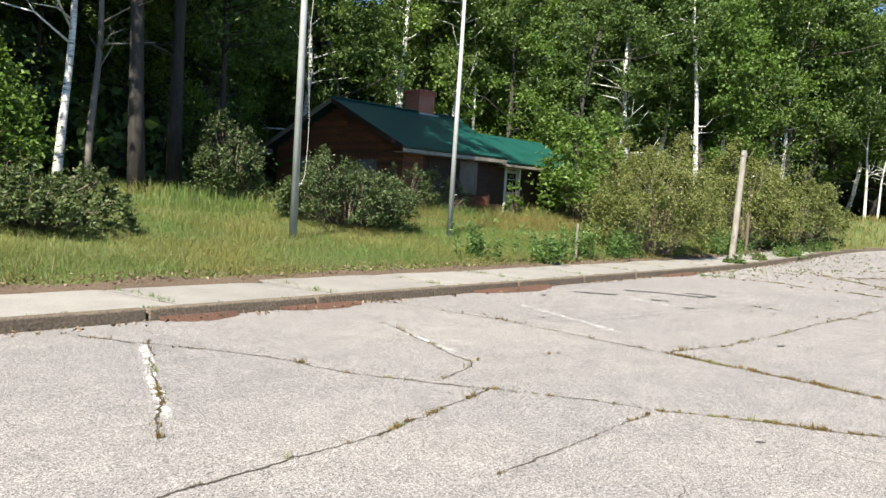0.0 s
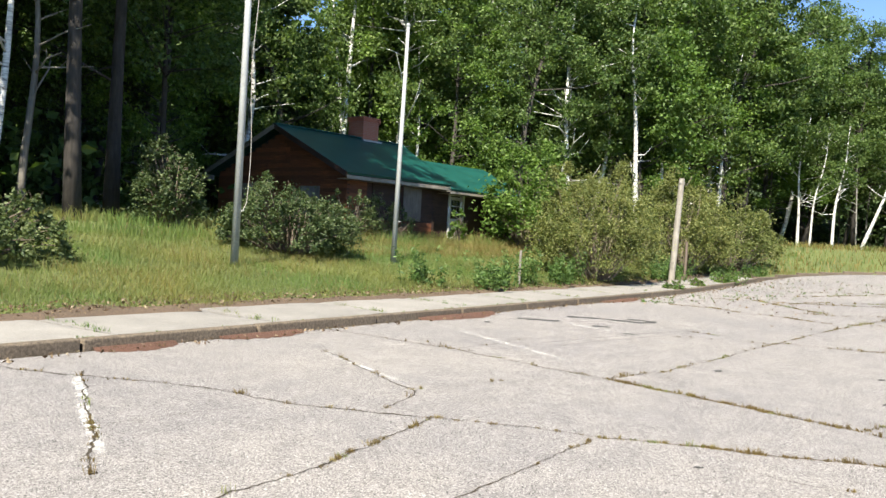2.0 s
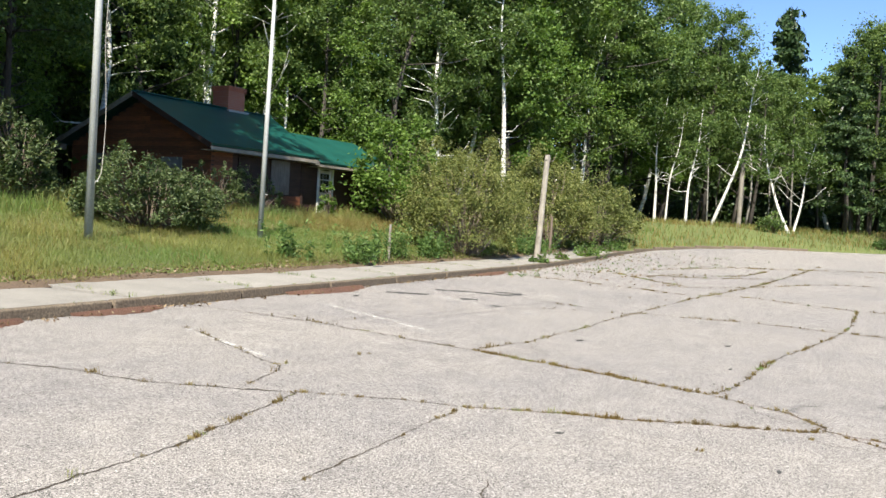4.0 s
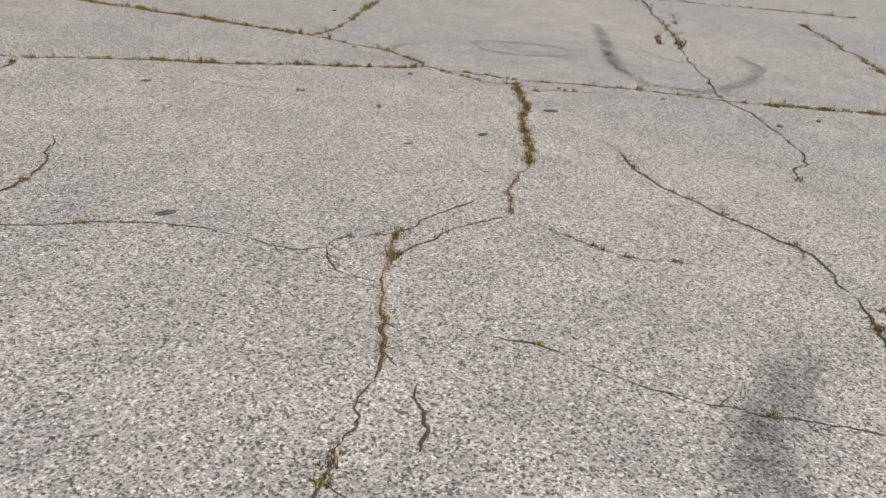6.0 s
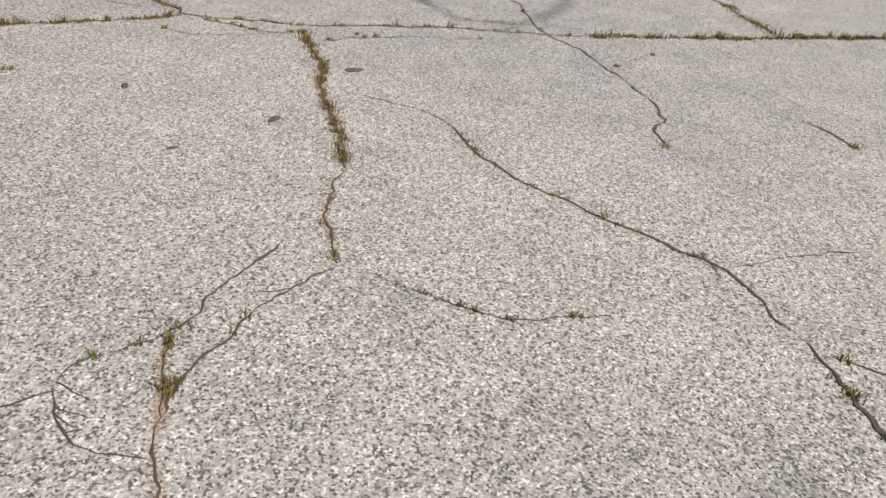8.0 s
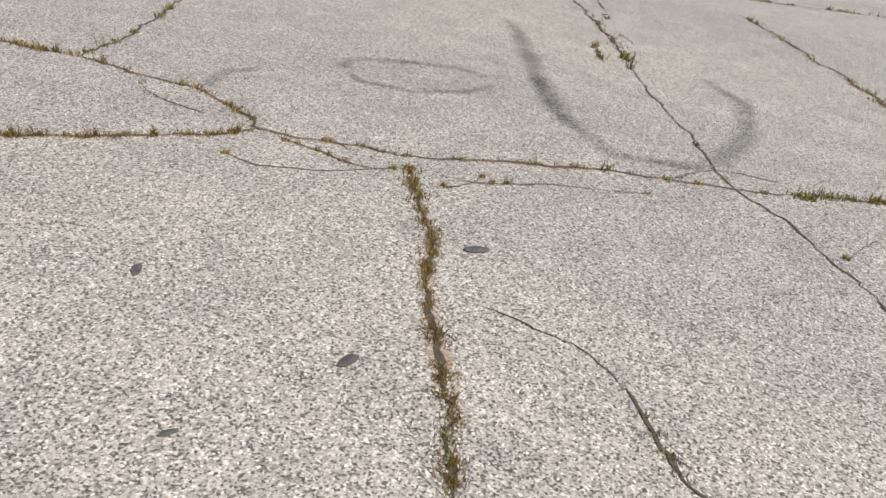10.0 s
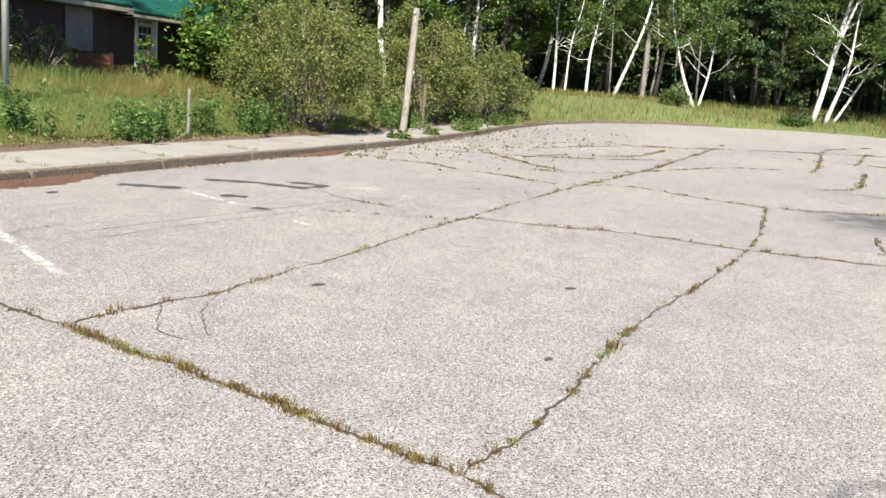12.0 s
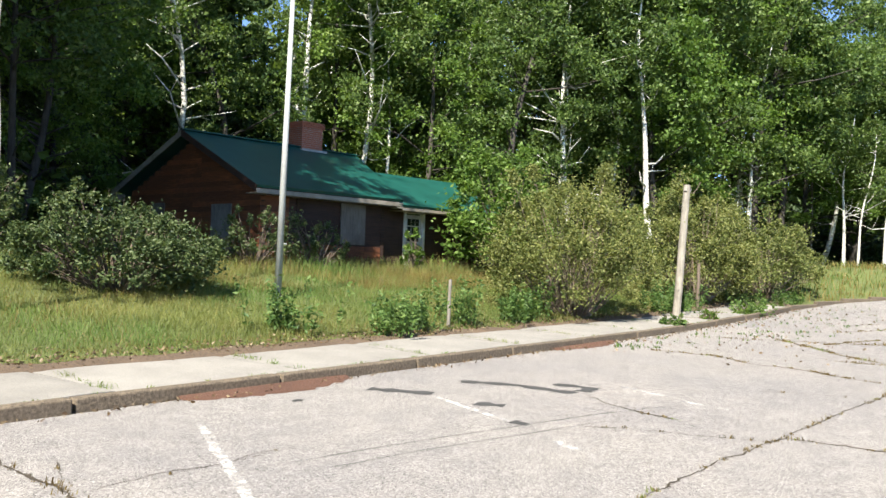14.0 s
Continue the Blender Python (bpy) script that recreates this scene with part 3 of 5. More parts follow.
crack([(3.3, 11.8), (3.35, 11.1), (3.6, 10.8)], 0.014, 0.0, 43)
crack([(3.7, 12.2), (3.6, 11.6), (3.7, 10.9)], 0.014, 0.0, 44)

crack([(9.0, 30.5), (13.2, 30.0), (17.2, 31.3)], 0.05, 0.5, 51)
crack([(13.0, 33.6), (17.0, 36.2), (24.0, 37.0), (30.0, 36.0)], 0.05, 0.4, 52)
crack([(3.2, 7.1), (3.6, 6.7), (4.3, 6.5)], 0.01, 0.1, 54)
crack([(5.04, 7.14), (5.16, 6.9), (5.41, 6.75), (5.63, 6.70), (5.82, 6.66)], 0.008, 0.1, 55)
crack([(5.14, 8.40), (5.10, 8.22), (5.08, 8.03), (5.15, 7.80), (5.28, 7.6)], 0.011, 0.1, 56)
crack([(5.44, 7.2), (5.53, 7.00), (5.58, 6.89), (5.65, 6.72), (5.80, 6.65)], 0.016, 0.5, 57)
crack([(5.81, 6.41), (6.05, 6.38), (6.23, 6.49)], 0.012, 0.3, 58)

crack([(-4.29, 9.4), (-3.42, 9.17), (-2.33, 9.08), (-1.84, 8.93), (-1.36, 8.79), (-0.86, 8.46), (-0.09, 8.32), (0.74, 8.16)], 0.034, 0.22, 6)
crack([(4.93, 8.84), (5.29, 9.18), (5.72, 9.71), (6.27, 10.5), (7.07, 11.57), (7.7, 12.28), (8.65, 13.36), (10.09, 15.1), (11.54, 17.16), (13.26, 19.88)], 0.034, 0.35, 12)
crack([(-3.28, 9.45), (-2.79, 8.51), (-2.4, 7.73), (-1.94, 6.91), (-1.64, 6.23), (-1.35, 5.62)], 0.026, 0.35, 45)
crack([(-1.03, 12.07), (-0.57, 11.27), (0.17, 9.9), (0.45, 9.39), (0.22, 8.45)], 0.024, 0.2, 41)
crack([(0.46, 9.65), (0.95, 10.05), (1.48, 10.61)], 0.011, 0.1, 42)
crack([(-1.94, 7.09), (-1.6, 7.52), (-1.23, 7.98), (-0.89, 8.35)], 0.009, 0.0, 46)
crack([(20.13, 28.57), (22.35, 31.36), (25.33, 35.6), (27.6, 38.51), (29.74, 39.66), (31.07, 40.3)], 0.06, 0.2, 34)
crack([(22.02, 34.52), (23.13, 33.59), (24.98, 32.21), (25.2, 30.66)], 0.05, 0.2, 35)
crack([(17.39, 23.94), (18.78, 24.61), (20.28, 26.41), (22.41, 29.14)], 0.05, 0.3, 36)
crack([(24.49, 32.29), (27.84, 36.33), (28.73, 37.11)], 0.05, 0.2, 37)
crack([(13.82, 36.96), (16.55, 36.98), (19.34, 36.93), (21.08, 36.12)], 0.06, 0.3, 38)
crack([(10.17, 25.84), (11.82, 25.46), (16.3, 28.38), (17.94, 29.28), (19.91, 29.36)], 0.04, 0.3, 47)
crack([(11.32, 29.52), (13.31, 31.36), (15.56, 31.66), (18.45, 35.1)], 0.05, 0.5, 48)
crack([(13.38, 13.32), (12.21, 11.77), (11.18, 10.49), (10.82, 9.93), (10.27, 9.27), (9.81, 8.73), (9.55, 8.33)], 0.036, 0.25, 31)
crack([(12.96, 13.57), (12.57, 12.84), (12.73, 12.48)], 0.02, 0.1, 49)
crack([(11.08, 10.75), (11.22, 10.49)], 0.018, 0.3, 50)
crack([(12.27, 11.3), (11.86, 10.79), (11.09, 10.03)], 0.018, 0.2, 53)
crack([(10.54, 9.44), (10.49, 9.22), (10.27, 8.89)], 0.012, 0.1, 59)
crack([(9.74, 8.98), (9.49, 8.69), (9.2, 8.33)], 0.02, 0.3, 60)
crack([(20.6, 26.02), (21.88, 25.2), (22.2, 24.07), (19.94, 21.17), (18.44, 18.34), (19.26, 17.53), (20.6, 16.92)], 0.05, 0.3, 61)
crack([(13.1, 16.62), (12.22, 15.27), (11.64, 14.28)], 0.03, 0.2, 62)
crack([(19.96, 17.38), (18.64, 15.88), (17.36, 14.4)], 0.04, 0.3, 63)
crack([(6.64, 26.41), (7.84, 25.77), (8.33, 24.44), (8.96, 24.06), (9.38, 23.14), (9.9, 22.25)], 0.045, 0.5, 64)
crack([(10.46, 30.84), (10.69, 29.17), (10.94, 26.82), (11.25, 25.59)], 0.045, 0.6, 65)
crack([(4.87, 19.3), (5.24, 18.39), (5.83, 17.65)], 0.024, 0.15, 66)
crack([(4.67, 16.95), (5.23, 16.95), (5.7, 16.83), (6.28, 16.71), (6.55, 16.64), (6.93, 16.96)], 0.02, 0.12, 67)
crack([(7.49, 20.64), (8.13, 20.58), (8.71, 20.39)], 0.018, 0.1, 68)
crack([(1.15, 13.76), (1.29, 13.98), (1.5, 14.34), (1.61, 14.74), (1.94, 15.07)], 0.006, 0.05, 70)
crack([(7.21, 5.04), (7.53, 5.08), (7.93, 5.11)], 0.012, 0.2, 71)
crack([(7.25, 6.07), (7.56, 6.13), (7.83, 6.06), (8.04, 5.8)], 0.014, 0.3, 72)
crack([(5.95, 6.53), (6.19, 6.34), (6.47, 6.26), (6.74, 6.08), (7.07, 5.93)], 0.009, 0.1, 73)
crack([(7.39, 3.73), (7.31, 3.54), (7.12, 3.31)], 0.03, 0.2, 74)

# worn bay lines, set at a slant to the kerb
painted_line((-3.35, 9.42), (-1.47, 6.03), 0.13, 1)
painted_line((-1.1, 12.1), (0.31, 9.89), 0.12, 2)
painted_line((0.57, 16.02), (2.51, 12.47), 0.125, 3)
painted_line((2.75, 18.58), (3.88, 16.93), 0.12, 4)
painted_line((4.31, 16.08), (4.57, 15.66), 0.15, 5)
painted_line((6.10, 19.22), (6.73, 18.58), 0.13, 6)
painted_line((5.4, 20.4), (6.0, 19.5), 0.12, 7)

# rubber left by turning tyres, except the thin lines with seeds 10 and 11
lot_streak([(6.55, 8.3), (6.62, 8.5), (6.8, 8.62), (7.11, 8.56), (7.51, 8.36), (7.7, 7.98)], 0.11, 1)
lot_streak([(7.66, 7.93), (7.2, 7.78), (6.75, 7.84), (6.52, 8.11), (6.55, 8.36)], 0.09, 2)
lot_streak([(5.45, 8.05), (5.53, 8.23), (5.72, 8.43), (6.05, 8.45)], 0.1, 3)
lot_streak([(9.6, 10.1), (9.11, 9.37), (8.40, 8.42), (7.75, 7.56), (7.42, 7.0), (7.35, 6.5)], 0.17, 4)
lot_streak([(7.42, 7.1), (7.28, 6.5), (7.6, 6.22), (7.97, 6.25), (8.77, 6.56), (9.5, 7.1), (9.99, 7.97)], 0.16, 5)
lot_streak([(8.28, 8.29), (7.64, 7.45), (7.36, 6.9)], 0.12, 6)
lot_streak([(13.2, 18.9), (14.6, 17.7), (16.0, 16.2), (17.2, 14.6)], 2.6, 13)
lot_streak([(14.0, 19.4), (15.23, 18.6), (16.5, 17.6), (17.9, 16.2)], 2.2, 7)
lot_streak([(13.6, 18.0), (15.0, 17.2), (16.9, 15.9), (18.2, 14.9)], 1.2, 8)
lot_streak([(17.0, 24.0), (19.2, 21.5), (22.0, 19.5), (25, 17)], 0.8, 9)
# the next two are thin dark lines side by side
lot_streak([(1.70, 14.1), (2.78, 15.45), (4.84, 17.75), (6.2, 19.0)], 0.06, 10)
lot_streak([(2.0, 13.9), (3.1, 15.3), (5.1, 17.5)], 0.05, 11)
lot_streak([(4.32, 2.41), (3.98, 2.29), (3.63, 2.13), (3.4, 1.97), (3.23, 1.75)], 0.21, 12)
lot_streak([(3.75, 2.19), (3.53, 2.0), (3.42, 1.8)], 0.17, 14)


def tar_streak(points, width, seed):
    r = np.random.default_rng(seed)
    path = jagged(points, 0.12, 0.012, r)
    ob = part("tar_streak", mesh("tar_streak", *ribbon(path, [width * r.uniform(0.8, 2.3) for _ in path], 0.006), M_TAR), None)
    tagged(ob, "black tar streak on the asphalt", "tar streak", "tar streaks", "structure")


tar_streak([(1.85, 18.85), (2.29, 18.8), (2.76, 18.73)], 0.16, 1)
tar_streak([(3.03, 20.02), (3.5, 20.02), (3.91, 19.9), (4.69, 19.40)], 0.17, 2)
tar_streak([(4.43, 20.24), (4.96, 20.0), (4.8, 19.6)], 0.17, 3)
tar_streak([(3.39, 18.13), (3.76, 18.05)], 0.15, 4)
tar_streak([(3.88, 17.0), (4.05, 16.85)], 0.1, 5)


def pebble(x, y, size, turn, seed):
    r = np.random.default_rng(seed)
    bm = bmesh.new()
    bmesh.ops.create_icosphere(bm, subdivisions=2, radius=1)
    for q in bm.verts:
        q.co *= 1 + 0.25 * noise.noise(q.co * 1.3 + Vector((seed, 0, 0)))
        q.co.x, q.co.y, q.co.z = q.co.x * size, q.co.y * size * 0.42, q.co.z * size * 0.16
    ob = part("pebble", bm, M_TAR, None, m=pose(x, y, size * 0.12, 0, 0, turn))
    tagged(ob, "flat dark pebble lying on the asphalt", "pebble", "pebbles on the lot")


for i, (x, y, s, a) in enumerate(((4.66, 5.29, 0.05, 20), (5.58, 5.77, 0.06, -20), (4.29, 6.08, 0.045, 60), (2.40, 4.42, 0.05, 10), (4.05, 5.2, 0.03, 0), (5.9, 10.5, 0.05, 40), (6.8, 12.6, 0.06, 15), (4.5, 12.5, 0.07, 30), (1.2, 17.6, 0.08, 50), (2.9, 7.0, 0.04, 5))):
    pebble(x, y, s, a, i)

# grass in the cracks
rng = np.random.default_rng(77)
for colour, low, high, lab in ((M_RUST, 0.0, 0.62, "rust-brown grass tufts growing in the asphalt cracks"), (M_DRY, 0.62, 0.76, "dry straw tufts growing in the asphalt cracks"), (M_GRASS, 0.76, 1.0, "small green grass tufts growing in the asphalt cracks")):
    bs, hs = [], []
    for x, y, w, g in TUFTS:
        pick = 0.5 + 0.62 * noise.noise((x * 0.9, y * 0.9, 9.0)) + rng.normal(0, 0.16) - 0.2 * (g > 1)
        if not low <= min(0.99, max(0.0, pick)) < high:
            continue
        far = min(3.0, 1 + math.hypot(x - 4, y - 5) / 9)
        k = int(rng.integers(9, 22)) if far < 1.8 else int(rng.integers(4, 9))
        sp = (0.005 + w) * min(far, 1.6)
        bs.append(np.stack([x + rng.normal(0, sp, k), y + rng.normal(0, sp, k), np.full(k, float(base_z(world_un(x, y)[0])))], 1))
        tall = rng.uniform(0.01, 0.028) if rng.random() < 0.88 else rng.uniform(0.03, 0.06)
        hs.append(np.full(k, tall * min(far, 1.8)))
    b, h = np.concatenate(bs), np.concatenate(hs)
    v, f = blades(rng, b, h, 0.0034 + 0.0007 * np.hypot(b[:, 0] - 4, b[:, 1] - 5), 0.65)
    tagged(part("crack_grass", mesh("crack_grass", v, f, colour), None), lab, "grass", kind="stuff")

# ---- the house ----
house = thing("house", "small abandoned brown wooden house with green metal roof", "house", at(0, 0))
U0, U1, U2 = 23.9, 29.2, 35.6      # gable wall, end of the main part, end of the lower wing
N0, N1 = 22.95, 30.6                # front and back walls
FLOOR, EAVE, RIDGE = 1.3, 3.86, 5.84
NR = 26.75                         # ridge
OVER = 0.55


def slope(n0, z0, n1, z1, ua, ub, longer=0.0, thick=0.09):
    """A roof slab from the eave to the ridge, longer at the ridge by that much."""
    bm = bmesh.new()
    way = Vector((0, n1 - n0, z1 - z0))
    up = Vector((0, -(z1 - z0), n1 - n0)).normalized()
    if up.z < 0:
        up = -up
    ang = math.atan2(way.z, way.y)
    m = Matrix.Translation(((ua + ub) / 2, (n0 + n1) / 2, (z0 + z1) / 2)) @ Matrix.Rotation(ang, 4, "X")
    bmesh.ops.create_cube(bm, size=1, matrix=m @ Matrix.Diagonal((ub - ua, way.length, thick, 1)))
    for q in bm.verts:
        if q.co.x > (ua + ub) / 2 and abs(q.co.y - n1) < abs(q.co.y - n0):
            q.co.x += longer
    return bm


def wall_box(name, u0, u1, n0, n1, z0, z1, material, label=""):
    return part(name, box(u1 - u0, n1 - n0, z1 - z0, 0, (u0 + u1) / 2, (n0 + n1) / 2, (z0 + z1) / 2), material, house, label)


ne, nb = 22.4, 31.6
RU = U1 + 0.35                     # where the main eave ends
part("roof", slope(ne, EAVE, NR, RIDGE, U0 - 0.55, RU, 1.6), M_ROOF, house, "dark green metal roof")
part("roof", slope(nb, EAVE, NR, RIDGE, U0 - 0.55, RU, 1.6), M_ROOF, house, "dark green metal roof")
part("ridge_cap", box(RU - U0 + 2.1, 0.3, 0.05, 0.02, (U0 + RU) / 2 + 0.5, NR, RIDGE + 0.055), M_ROOF, house)
NR2, dz = NR - 1.2, 0.17
rz2 = EAVE - dz + (RIDGE - EAVE) * (NR2 - ne) / (NR - ne)
part("roof", slope(ne, EAVE - dz, NR2, rz2, RU - 0.2, U2 + 0.4), M_ROOF, house, "lower green metal roof of the wing")
part("roof", slope(2 * NR2 - ne, EAVE - dz, NR2, rz2, RU - 0.2, U2 + 0.4), M_ROOF, house, "lower green metal roof of the wing")
N1 = nb - OVER


def gable_wall(name, u, thick, material, z_top_drop=0.12):
    bm = bmesh.new()
    pts = [(N0, FLOOR - 0.6), (N1, FLOOR - 0.6), (N1, EAVE + (RIDGE - EAVE) * (nb - N1) / (nb - NR) - z_top_drop), (NR, RIDGE - z_top_drop), (N0, EAVE + (RIDGE - EAVE) * (N0 - ne) / (NR - ne) - z_top_drop)]
    a = [bm.verts.new((u, n, z)) for n, z in pts]
    b = [bm.verts.new((u + thick, n, z)) for n, z in pts]
    bm.faces.new(a[::-1])
    bm.faces.new(b)
    for i in range(len(a)):
        j = (i + 1) % len(a)
        bm.faces.new((a[i], a[j], b[j], b[i]))
    bmesh.ops.recalc_face_normals(bm, faces=bm.faces)
    return part(name, bm, material, house)


gable = gable_wall("wall", U0 + 0.02, 0.14, M_DARKWOOD)
gable_wall("wall", U1 - 0.15, 0.15, M_DARKWOOD)
back = wall_box("wall", U0 + 0.16, U2, N1 - 0.15, N1, FLOOR - 0.6, EAVE - 0.1, M_DARKWOOD)
front = wall_box("wall", U0 + 0.16, U1 - 0.15, N0 + 0.02, N0 + 0.16, FLOOR - 0.6, EAVE + 0.15, M_DARKWOOD)
DU = 30.85
NW = N0 + 0.15                     # the wing's front wall
wing = wall_box("wall", DU + 0.545, U2, NW, NW + 0.15, FLOOR - 0.6, EAVE - 0.2, M_DARKWOOD)
wall_box("wall", U1, DU - 0.545, NW, NW + 0.15, FLOOR - 0.6, EAVE - 0.2, M_DARKWOOD)
wall_box("wall", DU - 0.545, DU + 0.545, NW, NW + 0.15, FLOOR + 2.3, EAVE - 0.2, M_DARKWOOD)
wall_box("wall", U2 - 0.15, U2, NW + 0.15, N1 - 0.15, FLOOR - 0.6, EAVE - 0.1, M_DARKWOOD)
wall_box("foundation", U0 + 0.1, U2 - 0.1, N0 + 0.5, N1 - 0.2, FLOOR - 0.9, FLOOR - 0.02, M_CONCRETE, "low concrete foundation")

# clapboards on the gable and on the front under the windows
BOARD = 0.165


def board_mesh(length):
    bm = bmesh.new()
    prof = [(0, 0), (0.03, 0), (0.012, BOARD + 0.02), (0, BOARD + 0.02)]
    a = [bm.verts.new((-length / 2, -y, z)) for y, z in prof]
    b = [bm.verts.new((length / 2, -y, z)) for y, z in prof]
    bm.faces.new(a)
    bm.faces.new(b[::-1])
    for i in range(4):
        j = (i + 1) % 4
        bm.faces.new((a[j], a[i], b[i], b[j]))
    bmesh.ops.recalc_face_normals(bm, faces=bm.faces)
    return bm


rng = np.random.default_rng(8)
z = FLOOR - 0.45
while z < RIDGE - 0.3:
    zz = z + BOARD
    lo = max(N0, ne + (NR - ne) * (zz + 0.12 - EAVE) / (RIDGE - EAVE))
    hi = min(N1, nb - (nb - NR) * (zz + 0.12 - EAVE) / (RIDGE - EAVE))
    cut = lo + (hi - lo) * rng.uniform(0.35, 0.65)
    for a, b in ((lo, cut - 0.004), (cut + 0.004, hi)):
        if b - a > 0.1:
            part("board", board_mesh(b - a), M_SIDING, gable, m=pose(U0 + 0.018, (a + b) / 2, z, 0, 0, -90))
    z += BOARD
for a, b, top in ((U0 + 0.02, 25.0, 3.5), (25.0, 27.1, 2.1), (27.1, 28.3, 2.1), (28.3, U1 - 0.16, 2.1)):
    z = FLOOR - 0.45
    while z < top:
        part("board", board_mesh(b - a - 0.006), M_SIDING, front, m=pose((a + b) / 2, N0 + 0.018, z))
        z += BOARD
# trim
fascia = part("fascia", box(U1 - U0 + 0.9, 0.03, 0.13, 0.004, (U0 + U1) / 2 - 0.1, ne + 0.005, EAVE - 0.13), M_TRIM, house, "cream eave board")
part("fascia", box(U2 - U1 + 0.03, 0.03, 0.10, 0.004, (U1 + U2) / 2 + 0.39, ne + 0.01, EAVE - dz - 0.11), M_TRIM, house, "cream eave board")
part("soffit", box(U1 - U0 + 0.88, N0 - ne, 0.02, 0, (U0 + U1) / 2 - 0.1, (N0 + ne) / 2, EAVE - 0.2), M_TRIM, house)
part("soffit", box(U2 - U1, NW - ne - 0.03, 0.02, 0, (U1 + U2) / 2 + 0.37, (NW + ne) / 2 + 0.015, EAVE - dz - 0.15), M_TRIM, house)
part("eave_return", box(0.3, 0.34, 0.2, 0.01, U1 + 0.24, ne + 0.17, EAVE - 0.17), M_TRIM, house, "cream boxed eave end")
part("eave_return", box(0.3, 0.55, 0.24, 0.01, U0 - 0.4, nb - 0.27, EAVE - 0.15), M_TRIM, house, "cream boxed eave end")
for n_out, lab in ((ne, "dark rake board"), (nb, "weathered pale rake board")):
    way = Vector((0, NR - n_out, RIDGE - EAVE))
    ang = math.atan2(way.z, way.y)
    m = Matrix.Translation((U0 - 0.57, (n_out + NR) / 2, (EAVE + RIDGE) / 2 - 0.06)) @ Matrix.Rotation(ang, 4, "X")
    bm = bmesh.new()
    bmesh.ops.create_cube(bm, size=1, matrix=m @ Matrix.Diagonal((0.035, way.length, 0.2, 1)))
    part("rake_board", bm, M_DARKWOOD if n_out == ne else M_TRIM, house, lab)
# boarded openings
ply = part("window_panel", box(1.12, 0.03, 1.38, 0.004, 27.7, N0 - 0.035, 2.93), M_PLY, house, "grey plywood sheet over a window")
# solid dark board painted as the darkness of an open window
part("window_frame", box(1.6, 0.06, 1.45, 0.004, 26.1, N0 - 0.01, 2.92), M_DARKWOOD, house, "dark board standing in for the unlit window opening")
part("window_panel", box(0.03, 0.85, 1.0, 0.004, U0 - 0.045, 29.0, 3.0), M_PLY, house, "grey plywood sheet over a window")
part("window_panel", box(0.03, 1.15, 2.0, 0.004, U0 - 0.045, 25.0, 2.4), M_PLY, house, "grey plywood sheet over a doorway")
# door in the porch
door = part("door", box(0.88, 0.05, 2.03, 0.005, DU, NW + 0.06, FLOOR + 0.12 + 1.015), M_DOOR, house, "white door with glazed upper half")
part("door_frame", box(0.09, 0.2, 2.2, 0.004, DU - 0.5, NW + 0.04, FLOOR + 1.1), M_DOOR, house)
part("door_frame", box(0.09, 0.2, 2.2, 0.004, DU + 0.5, NW + 0.04, FLOOR + 1.1), M_DOOR, house)
part("door_frame", box(1.09, 0.2, 0.1, 0.004, DU, NW + 0.04, FLOOR + 2.25), M_DOOR, house)
for i in range(3):
    for j in range(3):
        part("pane", box(0.185, 0.012, 0.25, 0.003, DU - 0.21 + 0.21 * i, NW + 0.031, FLOOR + 1.3 + 0.29 * j), M_GLASS, door)
part("door_knob", cone(0.03, 0.022, 0.06, 12, m=Matrix.Translation((DU - 0.36, NW + 0.035, FLOOR + 1.1)) @ Matrix.Rotation(math.pi / 2, 4, "X")), M_MORTAR, door)
part("porch_step", box(1.5, 0.8, 0.5, 0.02, DU, N0 - 0.15, FLOOR - 0.14), M_CONCRETE, house, "low concrete door step")

# chimney: bricks in courses over a mortar core
CU, CN, CW, CB = 28.75, NR + 0.3, 1.0, 0.95
core = part("chimney", box(CW - 0.02, CB - 0.02, 2.0, 0, CU, CN, 5.88), M_MORTAR, house, "red brick chimney with a corbelled top")
BL, BH = 0.205, 0.066


def brick_mesh(w, d, h):
    me = bpy.data.meshes.new("brick")
    bm = box(w, d, h, 0.005, 0, 0, 0)
    bm.to_mesh(me)
    bm.free()
    me.materials.append(M_BRICK)
    return me


brick_me, z, row = {}, 5.06, 0
while z < 6.86:
    grow = 0.055 if z > 6.63 else 0.0
    for side in range(4):
        length = (CW if side % 2 == 0 else CB) + 2 * grow
        off = (CB if side % 2 == 0 else CW) / 2 + grow
        n = 5 if side % 2 == 0 else 4
        step = length / n
        for i in range(n + (row % 2)):
            w = step if not row % 2 or 0 < i < n else step / 2
            x = -length / 2 + (i + 0.5) * step - (row % 2) * step / 2
            if row % 2 and i == 0:
                x = -length / 2 + step / 4
            if row % 2 and i == n:
                x = length / 2 - step / 4
            key = round(w, 3)
            if key not in brick_me:
                brick_me[key] = brick_mesh(w - 0.012, 0.1, BH)
            if z > 5.2 + 0.5 * (side == 9):
                part("brick", brick_me[key], None, core, m=pose(CU, CN, z, 0, 0, 90 * side) @ pose(x, -off + 0.05 + (row * 7 + i * 3) % 5 * 0.001, 0))
    z += BH + 0.011
    row += 1
part("flashing", box(CW + 0.22, CB + 0.35, 0.08, 0.01, CU, CN, RIDGE - 0.06), M_POLE, house, "pale metal chimney flashing")


